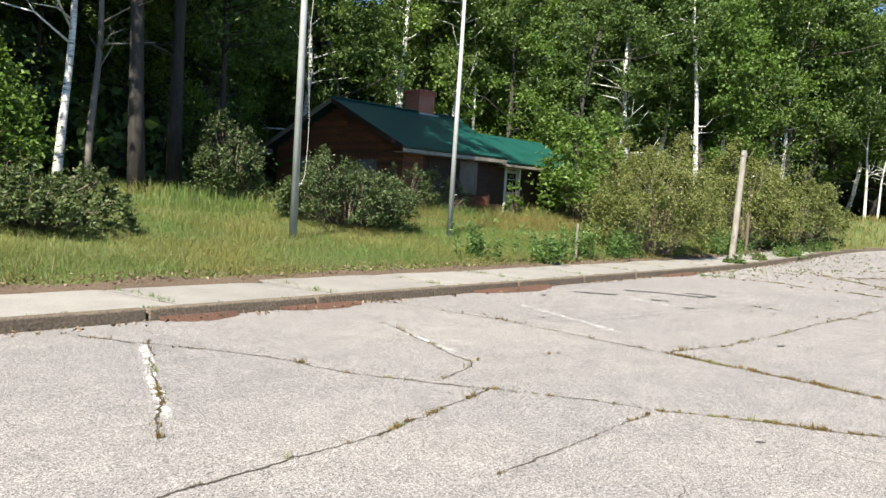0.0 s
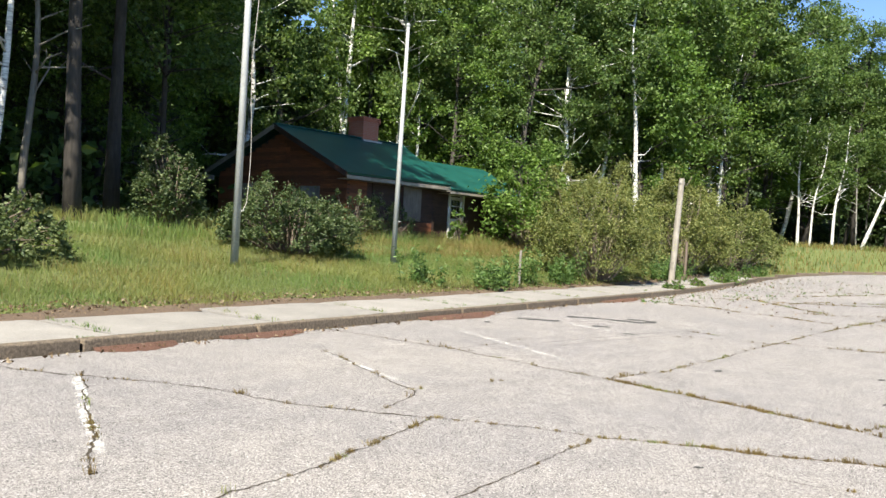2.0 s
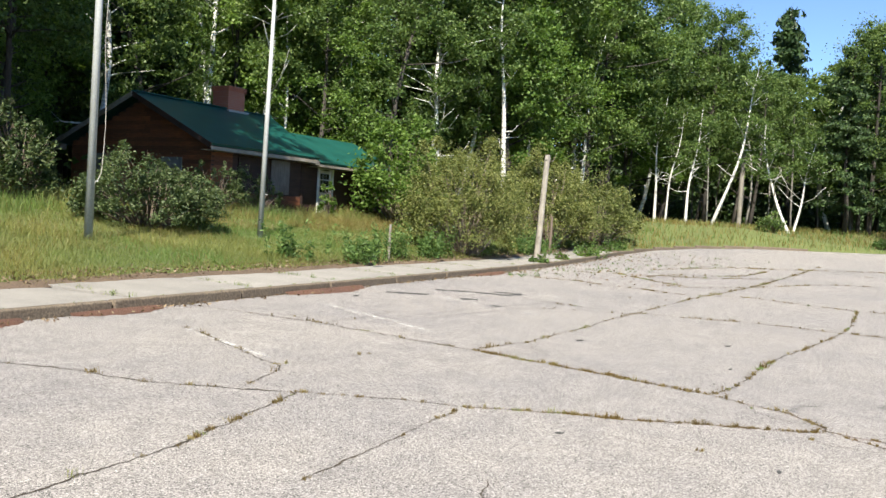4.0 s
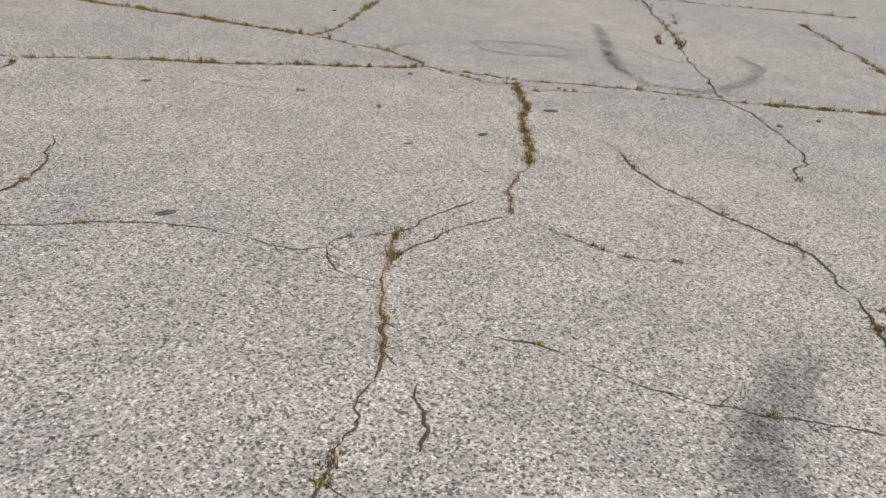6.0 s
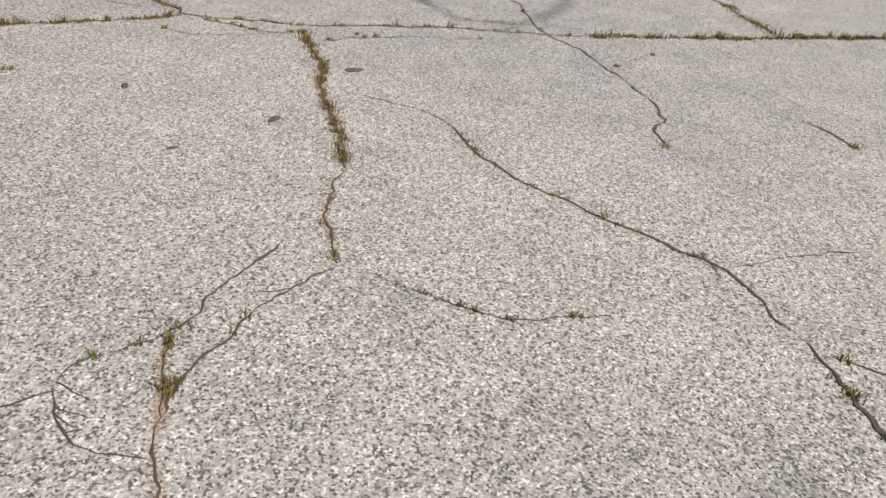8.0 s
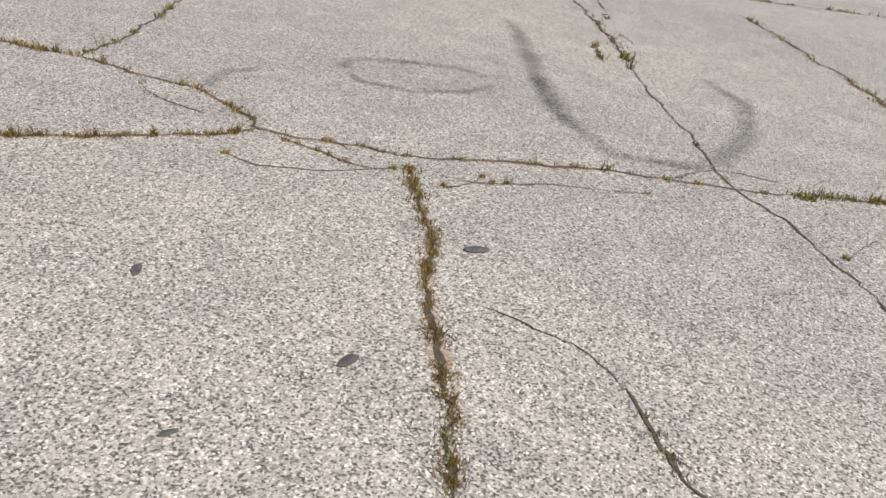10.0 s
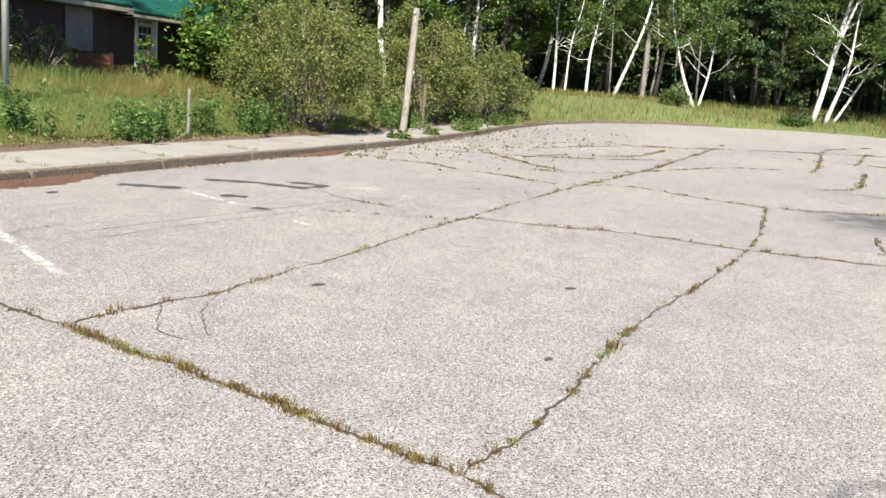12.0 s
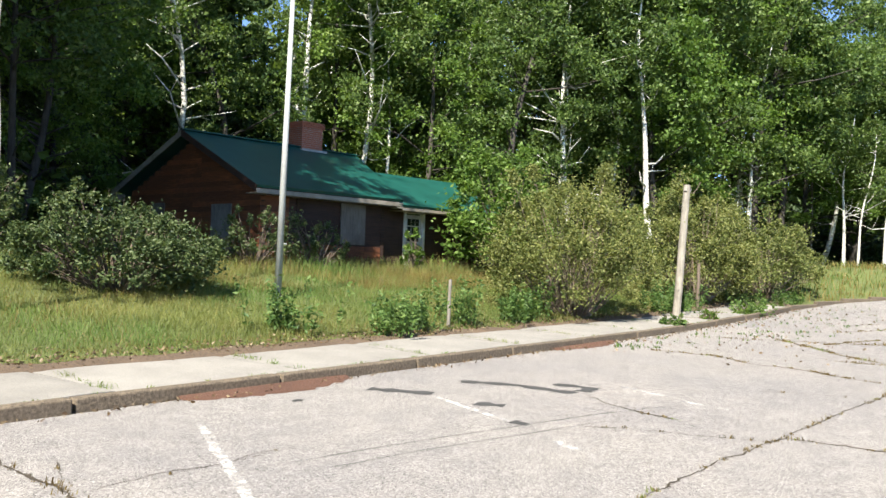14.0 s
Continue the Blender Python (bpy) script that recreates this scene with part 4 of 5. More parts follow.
# ---- poles and posts ----
def flag_pole(u, n, height, r0, r1, lean, rope=False, lab="tall pale metal flagpole in the grass"):
    z = float(ground_z(u, n)) - 0.05
    p = thing("flagpole", lab, "flagpole", at(u, n, z) @ pose(0, 0, 0, 0, lean, 0))
    part("pole", cone(r0, r1, height, 20), M_POLE, p, smooth=True)
    bm = bmesh.new()
    bmesh.ops.create_uvsphere(bm, u_segments=12, v_segments=8, radius=r1 * 1.4, matrix=Matrix.Translation((0, 0, height + r1)))
    part("finial", bm, M_POLE, p, smooth=True)
    part("cleat", box(0.04, 0.16, 0.03, 0.008, r0 * 0.9, -r0 * 0.6, 1.35), M_POLE, p)
    if rope:
        k = 30
        pts = [(r0 * 1.1 + 0.12 + 0.05 * math.sin(i * 0.5), -0.05, 1.55 + (height - 1.6) * i / k) for i in range(k + 1)]
        pts = [(r0 * 1.1 - 0.06, -0.08, 1.30), (r0 * 1.1 + 0.03, -0.06, 1.38)] + pts
        v, f = tube(pts, [0.007] * len(pts), 6)
        part("rope", mesh("rope", v, f, M_DOOR, True), None, p, "slack white flagpole rope")
    return p


flag_pole(13.26, 15.6, 11.5, 0.095, 0.06, 0.3, True)
flag_pole(20.15, 16.9, 7.3, 0.085, 0.05, 1.0)


def wooden_post(u, n, height, r, lean_u, lean_n, lab, mat, wire=False):
    z = float(ground_z(u, n)) - 0.1
    p = thing("wooden_post", lab, "post", at(u, n, z) @ pose(0, 0, 0, lean_n, lean_u, 0))
    bm = cone(r, r * 0.85, height, 14)
    bmesh.ops.subdivide_edges(bm, edges=[e for e in bm.edges if e.calc_length() > height * 0.5], cuts=6)
    for q in bm.verts:
        q.co += 0.1 * r * Vector((noise.noise(q.co * 2), noise.noise(q.co * 2 + Vector((7, 0, 0))), 0))
    part("shaft", bm, mat, p, smooth=False)
    if wire:
        part("bracket", box(0.34, 0.1, 0.14, 0.01, 0.02, -0.02, height - 0.16), M_MORTAR, p, "rusty metal bracket")
        pts = [(0.1 + 0.13 * i, -0.1, height - 0.25 + 0.02 * i * i) for i in range(6)]
        v, f = tube(pts, [0.014] * 6, 6)
        part("wire", mesh("wire", v, f, M_TWIG), None, p)
    return p


wooden_post(34.4, 14.3, 4.65, 0.135, 6.2, 0.0, "leaning weathered wooden post beside the pavement", M_POST, True)
wooden_post(37.6, 15.1, 1.9, 0.07, 0.5, 0, "short rust-brown wooden post among the shrubs", M_TWIG)
wooden_post(22.9, 14.1, 1.2, 0.045, 1, 0, "thin pale wooden stake in tall grass", M_POST)
wooden_post(64.0, 12.2, 5.6, 0.16, 0.6, 0, "grey utility post in front of the birches", M_POST)


# ---- trees ----
def crown_points(rng, n, hubs, spread, flat=0.6):
    """Leaf centres gathered in clumps round the hubs."""
    w = rng.integers(0, len(hubs), n)
    d = rng.normal(size=(n, 3))
    d /= np.linalg.norm(d, axis=1)[:, None]
    r = np.abs(rng.normal(0, 0.62, n))[:, None]
    return np.asarray(hubs)[w] + d * r * np.asarray(spread)[w][:, None] * np.array([1, 1, flat])


def make_tree(rng, height, crown_low, radius, trunk_r, leaf_n, leaf_size, bark, leaf, lab, category="tree", hubs_n=46, droop=0.3, stems=1, dead=4, name="tree"):
    t = thing(name, lab, category, Matrix())
    pieces, hubs, spread, stems_made = [], [], [], []
    for s in range(stems):
        lean = rng.normal(0, (0.035 if height < 18 else 0.012) + 0.1 * (stems > 1), 2)
        bow = rng.normal(0, 0.03 if height < 18 else 0.008, 2)
        k = 9
        line = []
        for i in range(k):
            f = i / (k - 1)
            line.append(Vector(((lean[0] * f + bow[0] * math.sin(f * 5)) * height, (lean[1] * f + bow[1] * math.sin(f * 4)) * height, f * height * 0.95)))
        stems_made.append(tube(line, [trunk_r * (1.15 - 0.2 * min(1, 6 * i / (k - 1))) * (1 - i / (k - 1)) ** 0.8 + 0.015 for i in range(k)], 9))
        for h in range(hubs_n // stems):
            f = crown_low + (1 - crown_low) * rng.uniform(0, 1) ** 0.85
            i = min(int(f * (k - 1)), k - 2)
            root = line[i].lerp(line[i + 1], f * (k - 1) - i)
            g = (f - crown_low) / (1 - crown_low)
            reach = radius * (math.sin(math.pi * min(1, 0.18 + 0.8 * g)) ** 0.7) * rng.uniform(0.35, 1.08)
            a = rng.uniform(0, 2 * math.pi)
            tip = root + Vector((math.cos(a) * reach, math.sin(a) * reach, reach * rng.uniform(0.1, 0.55)))
            hubs.append(tip)
            spread.append(radius * rng.uniform(0.14, 0.34))
            if h % 3 == 0:
                mid = root.lerp(tip, 0.5) + Vector(rng.normal(0, 0.12, 3))
                pieces.append(tube([root, mid, tip], [trunk_r * 0.32 * (1 - g * 0.6), trunk_r * 0.2 * (1 - g * 0.6), 0.012], 5))
        for _ in range(dead):
            f = min(0.9, crown_low * rng.uniform(0.5, 1.3 if dead < 7 else 2.4))
            i = min(int(f * (k - 1)), k - 2)
            root = line[i].lerp(line[i + 1], f * (k - 1) - i)
            a, ln = rng.uniform(0, 2 * math.pi), rng.uniform(0.8, 2.2 if dead < 7 else 3.4)
            tip = root + Vector((math.cos(a) * ln, math.sin(a) * ln, ln * rng.uniform(-0.1, 0.7)))
            bent = root.lerp(tip, 0.5) + Vector((rng.normal(0, 0.15), rng.normal(0, 0.15), 0.12))
            pieces.append(tube([root, bent, tip], [0.045, 0.03, 0.008], 5))
            twig = bent + Vector((rng.normal(0, 0.5), rng.normal(0, 0.5), rng.uniform(0.2, 0.9)))
            pieces.append(tube([bent, bent.lerp(twig, 0.6), twig], [0.02, 0.013, 0.005], 4))
    for piece in stems_made:
        part("trunk", mesh("trunk", *piece, bark, True), None, t)
    tagged(part("branchwork", mesh("branchwork", *join(pieces), bark, True), None, t), kind="stuff")
    c = crown_points(rng, leaf_n, [tuple(h) for h in hubs], spread)
    v, f = leaves(rng, c, leaf_size, 1.7, droop, True)
    tagged(part("crown", mesh("crown", v, f, leaf), None, t), kind="stuff")
    return t


def make_conifer(rng, height, radius, trunk_r, n, size=0.2):
    t = thing("conifer", "tall dark conifer with dense drooping boughs", "tree", Matrix())
    line = [Vector((0.02 * height * math.sin(i), 0.015 * height * math.cos(i * 1.3), height * i / 8)) for i in range(9)]
    part("trunk", mesh("trunk", *tube(line, [trunk_r * (1 - i / 8.3) for i in range(9)], 9), M_BARK, True), None, t)
    pieces = []
    cs = []
    for _ in range(110):
        f = rng.uniform(0.16, 0.98)
        reach = radius * (1 - f) ** 0.75 * rng.uniform(0.6, 1.1) + 0.3
        a = rng.uniform(0, 2 * math.pi)
        root = Vector((0, 0, f * height))
        tip = root + Vector((math.cos(a) * reach, math.sin(a) * reach, -reach * rng.uniform(0.05, 0.35)))
        pieces.append(tube([root, root.lerp(tip, 0.6) + Vector((0, 0, 0.1)), tip], [0.05, 0.03, 0.008], 4))
        k = n // 110
        s = rng.uniform(0.15, 1, k)[:, None]
        cs.append(np.array(root) + (np.array(tip) - np.array(root)) * s + rng.normal(0, 0.2, (k, 3)) * np.array([1, 1, 0.6]) * (0.4 + s))
    tagged(part("branchwork", mesh("branchwork", *join(pieces), M_BARK, True), None, t), kind="stuff")
    v, f = leaves(rng, np.concatenate(cs), size, 2.6, 0.5, True)
    tagged(part("crown", mesh("crown", v, f, M_NEEDLE), None, t), kind="stuff")
    return t


rng = np.random.default_rng(21)
forms = {
    "birch": [make_tree(rng, 14.5, 0.34, 2.9, 0.13, 22000, 0.083, M_BIRCH, M_LEAF, "white-barked birch with loose green crown", "tree", 84, 0.4, dead=9, name="birch") for _ in range(3)],
    "thin": [make_tree(rng, 11.0, 0.55, 1.7, 0.07, 4200, 0.1, M_PALE, M_LEAF, "thin pale birch standing among the trees", "tree", 34, 0.4, dead=3, name="birch") for _ in range(3)],
    "broad": [make_tree(rng, 15.5, 0.16, 4.0, 0.19, 30000, 0.091, M_BARK, M_LEAF, "tall leafy broadleaf tree at the wood's edge", "tree", 120, 0.3) for _ in range(3)],
    "edge": [make_tree(rng, 14.0, 0.3, 3.7, 0.15, 24000, 0.096, M_BARK, M_LEAF, "leafy tree with a high crown beyond the lot", "tree", 100, 0.3) for _ in range(2)],
    "light": [make_tree(rng, 13.0, 0.14, 3.4, 0.15, 26000, 0.087, M_BARK, M_LEAF2, "bright green broadleaf tree at the wood's edge", "tree", 110, 0.3) for _ in range(2)],
    "tall": [make_tree(rng, 20.0, 0.36, 6.2, 0.2, 25000, 0.15, M_BARK, M_LEAF, "tall broad tree with high dark crown", "tree", 120, 0.3) for _ in range(2)],
    "shade": [make_tree(rng, 20.0, 0.4, 6.2, 0.2, 46000, 0.175, M_BARK, M_LEAF, "tall broad tree with dense high crown", "tree", 170, 0.3)],
    "dark": [make_conifer(rng, 19, 4.0, 0.24, 15000, 0.16) for _ in range(2)],
}
# plainer forms for trees that stand deep in the wood
for kind, h, low, rad, bark, leaf in (("birch", 14.5, 0.34, 3.0, M_BIRCH, M_LEAF), ("broad", 15.5, 0.16, 4.0, M_BARK, M_LEAF), ("edge", 15.0, 0.3, 3.8, M_BARK, M_LEAF), ("light", 13.0, 0.12, 3.5, M_BARK, M_LEAF2), ("tall", 20.0, 0.36, 6.0, M_BARK, M_LEAF)):
    forms[kind + "_deep"] = [make_tree(rng, h, low, rad, 0.16, 6200, 0.2, bark, leaf, "leafy tree standing deep in the wood", "tree", 60, 0.3, name="birch" if kind == "birch" else "tree")]
forms["dark_deep"] = [make_conifer(rng, 19, 4.0, 0.22, 7000, 0.24)]
used = set()


def plant(kind, u, n, size=1.0, turn=None, group="trees of the wood"):
    if (n > 37 or u > 78) and kind + "_deep" in forms:
        kind += "_deep"
    form = forms[kind][int(rng.integers(0, len(forms[kind])))]
    turn = rng.uniform(0, 360) if turn is None else turn
    m = at(u, n, float(ground_z(u, n)) - 0.08, turn)
    if form.name not in used:
        used.add(form.name)
        t = form
        t.matrix_basis = m
    else:
        t = copy_thing(form, m)
    t.scale = (size, size, size * rng.uniform(0.92, 1.1))
    return tagged(t, group=group)


# dark wood to the left of the house
for i in range(34):
    plant(("dark", "broad", "light")[i % 3], rng.uniform(-14, 22), rng.uniform(27, 50), rng.uniform(0.8, 1.15))
# the tree at (4.6, 23.2) is added out of view to shade the thicket
for u, n in ((12.5, 21.8), (8.5, 26.5), (4.6, 23.2), (-4, 24)):
    plant("tall", u, n, rng.uniform(1.06, 1.12))
plant("shade", 14.3, 23.0, 1.08)
for u, n, k in ((19.5, 30.5, "light"), (22.5, 34.5, "light"), (17.5, 33, "broad"), (6.5, 28.5, "light"), (1.5, 27, "broad"), (-2, 24.5, "light")):
    plant(k, u, n, rng.uniform(0.8, 1.0))
# wood behind the house
for i in range(30):
    plant(("broad", "birch", "light", "broad", "dark")[i % 5], rng.uniform(20, 48), rng.uniform(34.5, 56), rng.uniform(0.85, 1.2))
for u, n, k in ((26, 33.8, "birch"), (30, 34.5, "broad"), (34.5, 31.5, "birch"), (38, 29.5, "light"), (41, 26.5, "broad"), (44, 25, "birch"), (43, 30, "birch"), (39.5, 33, "broad"), (36.5, 35, "light"), (42, 35, "broad"), (46, 30, "broad")):
    plant(k, u, n, rng.uniform(1.0, 1.2))
# edge of the wood beyond the shrubs
for i in range(26):
    u = 46 + i * 1.35
    plant(("edge", "broad", "birch", "light")[i % 4], u, 25 + rng.uniform(-3, 4) - 0.1 * i, rng.uniform(1.2, 1.5) - 0.01 * i)
for i in range(24):
    plant(("broad", "dark", "birch")[i % 3], rng.uniform(50, 95), rng.uniform(26, 44), rng.uniform(1.0, 1.3))
# trees beyond the far end of the lot
for i in range(24):
    plant(("edge", "edge", "broad", "edge", "birch", "edge")[i % 6], rng.uniform(68, 92), 20 - i * 1.25 + rng.uniform(-2, 2), rng.uniform(0.95, 1.2) - 0.012 * i)
for i in range(22):
    plant(("dark", "edge", "birch")[i % 3], rng.uniform(84, 112), 24 - i * 1.7 + rng.uniform(-2, 2), rng.uniform(0.85, 1.05))
for i in range(22):
    plant("thin", rng.uniform(65, 82), 21 - i * 1.4 + rng.uniform(-1.5, 1.5), rng.uniform(0.7, 1.15), group="thin birches beyond the lot")
for i in range(12):
    plant("dark", rng.uniform(67, 80), 6 - i * 1.6 + rng.uniform(-1, 1), rng.uniform(0.6, 0.85))
plant("tall", 17.6, 25.6, 0.62)


for spare in [t for kind in forms.values() for t in kind if t.name not in used]:
    for q in (*spare.children_recursive, spare):
        bpy.data.objects.remove(q)


def bent_birch(u, n, height, top_u, top_n, bow, r, seed, fork=0.0, bark=M_BIRCH, leaf_n=2600, lab="bent white birch with sparse leaves at the wood's edge"):
    """A birch whose stem runs from its foot to a top set off by top_u and top_n, bowed by bow, with bare limbs."""
    q = np.random.default_rng(seed)
    t = thing("birch", lab, "tree", at(u, n, float(ground_z(u, n)) - 0.08), "bent birches")
    k = 14
    wob = q.uniform(0, 6, 2)
    line = [Vector((top_u * f + 0.018 * height * math.sin(9 * f + wob[0]) * f, top_n * f + bow * math.sin(math.pi * f) + 0.02 * height * math.sin(8 * f + wob[1]) * f, height * f)) for f in (i / (k - 1) for i in range(k))]
    part("trunk", mesh("trunk", *tube(line, [r * (1.12 - 0.12 * min(1, i / 2)) * (1 - 0.86 * i / (k - 1)) for i in range(k)], 9), bark, True), None, t)
    pieces, hubs, spread = [], [], []
    for j in range(13):
        f = q.uniform(0.28, 0.97)
        i = min(int(f * (k - 1)), k - 2)
        root = line[i].lerp(line[i + 1], f * (k - 1) - i)
        a, ln = q.uniform(0, 2 * math.pi), q.uniform(0.8, 2.0) * (1.3 - 0.6 * f)
        tip = root + Vector((math.cos(a) * ln, math.sin(a) * ln, ln * q.uniform(0.1, 1.0)))
        mid = root.lerp(tip, 0.5) + Vector(q.normal(0, 0.14, 3))
        pieces.append(tube([root, mid, tip], [r * 0.38 * (1 - 0.6 * f), r * 0.24 * (1 - 0.6 * f), 0.008], 5))
        twig = mid + Vector((q.normal(0, 0.4), q.normal(0, 0.4), q.uniform(0.2, 0.8)))
        pieces.append(tube([mid, mid.lerp(twig, 0.6), twig], [r * 0.13, r * 0.09, 0.005], 4))
        if f > 0.45:
            hubs += [tuple(tip), tuple(twig), tuple(mid)]
            spread += [0.8, 0.6, 0.5]
    hubs.append(tuple(line[-1]))
    spread.append(0.9)
    if fork:
        root = line[4]
        out = [root + Vector((0.3 * fork * g, fork * g ** 1.2, (height - root.z) * 0.92 * g)) for g in (0, 0.15, 0.35, 0.6, 0.8, 1.0)]
        part("trunk", mesh("trunk", *tube(out, [r * 0.62 * (1 - 0.85 * i / 5) for i in range(6)], 8), bark, True), None, t)
        hubs += [tuple(out[-1]), tuple(out[-2])]
        spread += [0.9, 0.7]
    tagged(part("branchwork", mesh("branchwork", *join(pieces), bark, True), None, t), kind="stuff")
    v, f = leaves(q, crown_points(q, leaf_n, hubs, spread), 0.095, 1.7, 0.4, True)
    tagged(part("crown", mesh("crown", v, f, M_LEAF), None, t), kind="stuff")


# at the far end of the lot
bent_birch(62.5, 15.6, 8.5, 0.5, -0.8, 0.2, 0.11, 1)
bent_birch(62.5, 13.8, 11.5, 0.5, -2.5, -0.5, 0.125, 2)
bent_birch(62.5, 8.6, 7.5, 0.4, 2.0, 0.5, 0.125, 3)
bent_birch(62.8, 8.4, 6.5, 0.4, -0.9, -0.1, 0.09, 4)
bent_birch(62.0, 1.7, 12.0, 0.2, -1.5, -0.3, 0.17, 5, -2.4)
bent_birch(62.2, 1.0, 8.0, 0.3, -1.2, -0.3, 0.13, 6)
bent_birch(63.0, 0.6, 6.0, 0.3, -2.6, -0.2, 0.09, 7)
bent_birch(62.0, -3.7, 9.8, 0.2, 0.2, 0.7, 0.15, 8, -1.6)
bent_birch(65.0, -2.7, 6.5, 0.2, 0.5, 0.1, 0.12, 9)
bent_birch(66.0, -5.1, 5.5, 0.3, -0.4, 0.0, 0.1, 10)
bent_birch(64.0, 18.3, 9.5, 0.2, -0.2, 0.2, 0.11, 11)
bent_birch(63.0, 17.2, 8.5, 0.3, -1.0, 0.2, 0.08, 12)
# beside and behind the house
bent_birch(10.6, 22.6, 12.0, 1.1, 0.4, 0.1, 0.13, 13, leaf_n=5200, lab="white birch leaning beside the thicket")
bent_birch(11.6, 23.0, 12.0, 0.6, 0.2, 0.0, 0.12, 14, bark=M_POST, leaf_n=5200, lab="grey-barked birch in the shade of the wood")
bent_birch(33.0, 33.0, 14.5, 0.9, 0.2, 0.1, 0.26, 15, 2.2, leaf_n=6000, lab="large pale forked birch behind the chimney")
bent_birch(36.5, 30.5, 14.0, 0.4, 0.2, 0.2, 0.11, 16, leaf_n=5000, lab="slim white birch behind the house")
bent_birch(47.2, 22.2, 15.0, -1.2, 0.2, 0.4, 0.19, 17, leaf_n=6000, lab="white birch towering behind the shrubs")
bent_birch(43.6, 25.6, 11.0, 0.5, 0.2, -0.2, 0.13, 18, leaf_n=5000, lab="white birch behind the shrubs")
bent_birch(52.0, 23.0, 13.0, 0.8, 0.2, 0.3, 0.16, 19, leaf_n=6000, lab="white birch towering behind the shrubs")
bent_birch(57.0, 21.5, 13.0, 0.5, -0.8, 0.3, 0.15, 20, leaf_n=6000, lab="white birch towering behind the shrubs")


# ---- shrubs ----
def shrub(u, n, wide, deep, tall, leaf, count, size, lab, seed, stems=26, bare=0.04):
    r = np.random.default_rng(seed)
    z = float(ground_z(u, n)) - 0.05
    s = thing("shrub", lab, "shrub", at(u, n, z))
    hubs, spread, pieces = [], [], []
    for _ in range(stems * 5):
        a, q = r.uniform(0, 2 * math.pi), r.uniform(0.1, 1) ** 0.5
        h = tall * (1 - 0.55 * q ** 3) * (1 - 0.55 * r.uniform(0, 1) ** 1.5)
        h *= 0.9 + 0.32 * noise.noise((math.cos(a) * 1.4 + seed, math.sin(a) * 1.4, 2.0 * q))
        tip = Vector((math.cos(a) * q * wide / 2, math.sin(a) * q * deep / 2, max(0.16, h - 0.2)))
        hubs.append(tuple(tip))
        spread.append(0.13 * min(wide, tall) * r.uniform(0.5, 1.4))
        if r.random() < 0.5:
            for rise in (0.12, 0.24, 0.36):
                hubs.append((tip.x * (1 + 0.1 * rise), tip.y * (1 + 0.1 * rise), tip.z + rise * 0.3 * tall ** 0.7))
                spread.append(0.05 * min(wide, tall) * (1.2 - 2 * rise))
        root = Vector((tip.x * 0.2, tip.y * 0.2, 0))
        mid = root.lerp(tip, 0.55) + Vector((r.normal(0, 0.12), r.normal(0, 0.12), 0.15))
        pieces.append(tube([root, mid, tip, tip + Vector((r.normal(0, 0.12), r.normal(0, 0.12), 0.25))], [0.02, 0.014, 0.008, 0.002], 4))
    for _ in range(stems * 2):
        a, q = r.uniform(0, 2 * math.pi), r.uniform(0.45, 1)
        hubs.append((math.cos(a) * q * wide / 2, math.sin(a) * q * deep / 2, r.uniform(0.12, 0.45) * tall))
        spread.append(0.17 * min(wide, tall) * r.uniform(0.5, 1.1))
    tagged(part("branchwork", mesh("branchwork", *join(pieces), M_TWIG), None, s, "grey-brown bare stems"), kind="stuff")
    c = crown_points(r, int(count * 1.35), hubs, spread, 0.85)
    c = c[c[:, 2] > 0.05 + bare * tall * (1 - np.hypot(c[:, 0] / wide, c[:, 1] / deep) * 2) * 0.6]
    v, f = leaves(r, c, size, 1.9, 0.0)
    tagged(part("foliage", mesh("foliage", v, f, leaf), None, s), kind="stuff")
    return s


shrub(16.7, 17.7, 4.2, 3.0, 2.35, M_LEAF3, 44000, 0.042, "dense grey-green lilac-like shrub before the gable", 31, bare=0.05)
shrub(29.4, 15.0, 6.0, 3.6, 5.0, M_OLIVE, 72000, 0.042, "large olive-green shrub spreading over the pavement", 32)
shrub(40.2, 16.4, 6.6, 3.8, 5.0, M_OLIVE, 56000, 0.052, "large rounded olive-green shrub by the pavement", 33)
shrub(46.5, 16.3, 9.0, 4.0, 4.5, M_OLIVE, 34000, 0.06, "olive-green shrub at the pavement's far end", 34)
shrub(15.1, 21.2, 2.1, 1.9, 2.7, M_LEAF3, 14000, 0.055, "tall grey-green shrub at the wood's edge", 35)
shrub(25.2, 21.8, 3.0, 1.1, 2.1, M_LEAF3, 2600, 0.05, "dark lanky shrub grown up against the front wall", 44, 7)
shrub(22.6, 21.4, 2.8, 1.6, 1.8, M_LEAF3, 4200, 0.05, "dark shrub in the shade of the front wall", 36, 9)
shrub(7.2, 20.3, 4.0, 3.0, 4.5, M_LEAF2, 26000, 0.065, "bright leafy thicket at the wood's edge", 37)
shrub(7.3, 15.9, 4.2, 2.4, 1.45, M_LEAF3, 20000, 0.055, "low dark thicket beside the grass", 38)
shrub(33.4, 20.8, 5.4, 3.2, 5.3, M_LEAF2, 16000, 0.1, "small bright green tree by the wing of the house", 39, bare=0.5)
shrub(29.7, 22.0, 0.9, 0.7, 1.9, M_LEAF2, 420, 0.1, "spindly sapling beside the white door", 40, 5, 0.6)
shrub(31.2, 12.75, 1.0, 0.8, 0.7, M_WEED, 700, 0.08, "low weed spilling over the kerb", 41, 6)
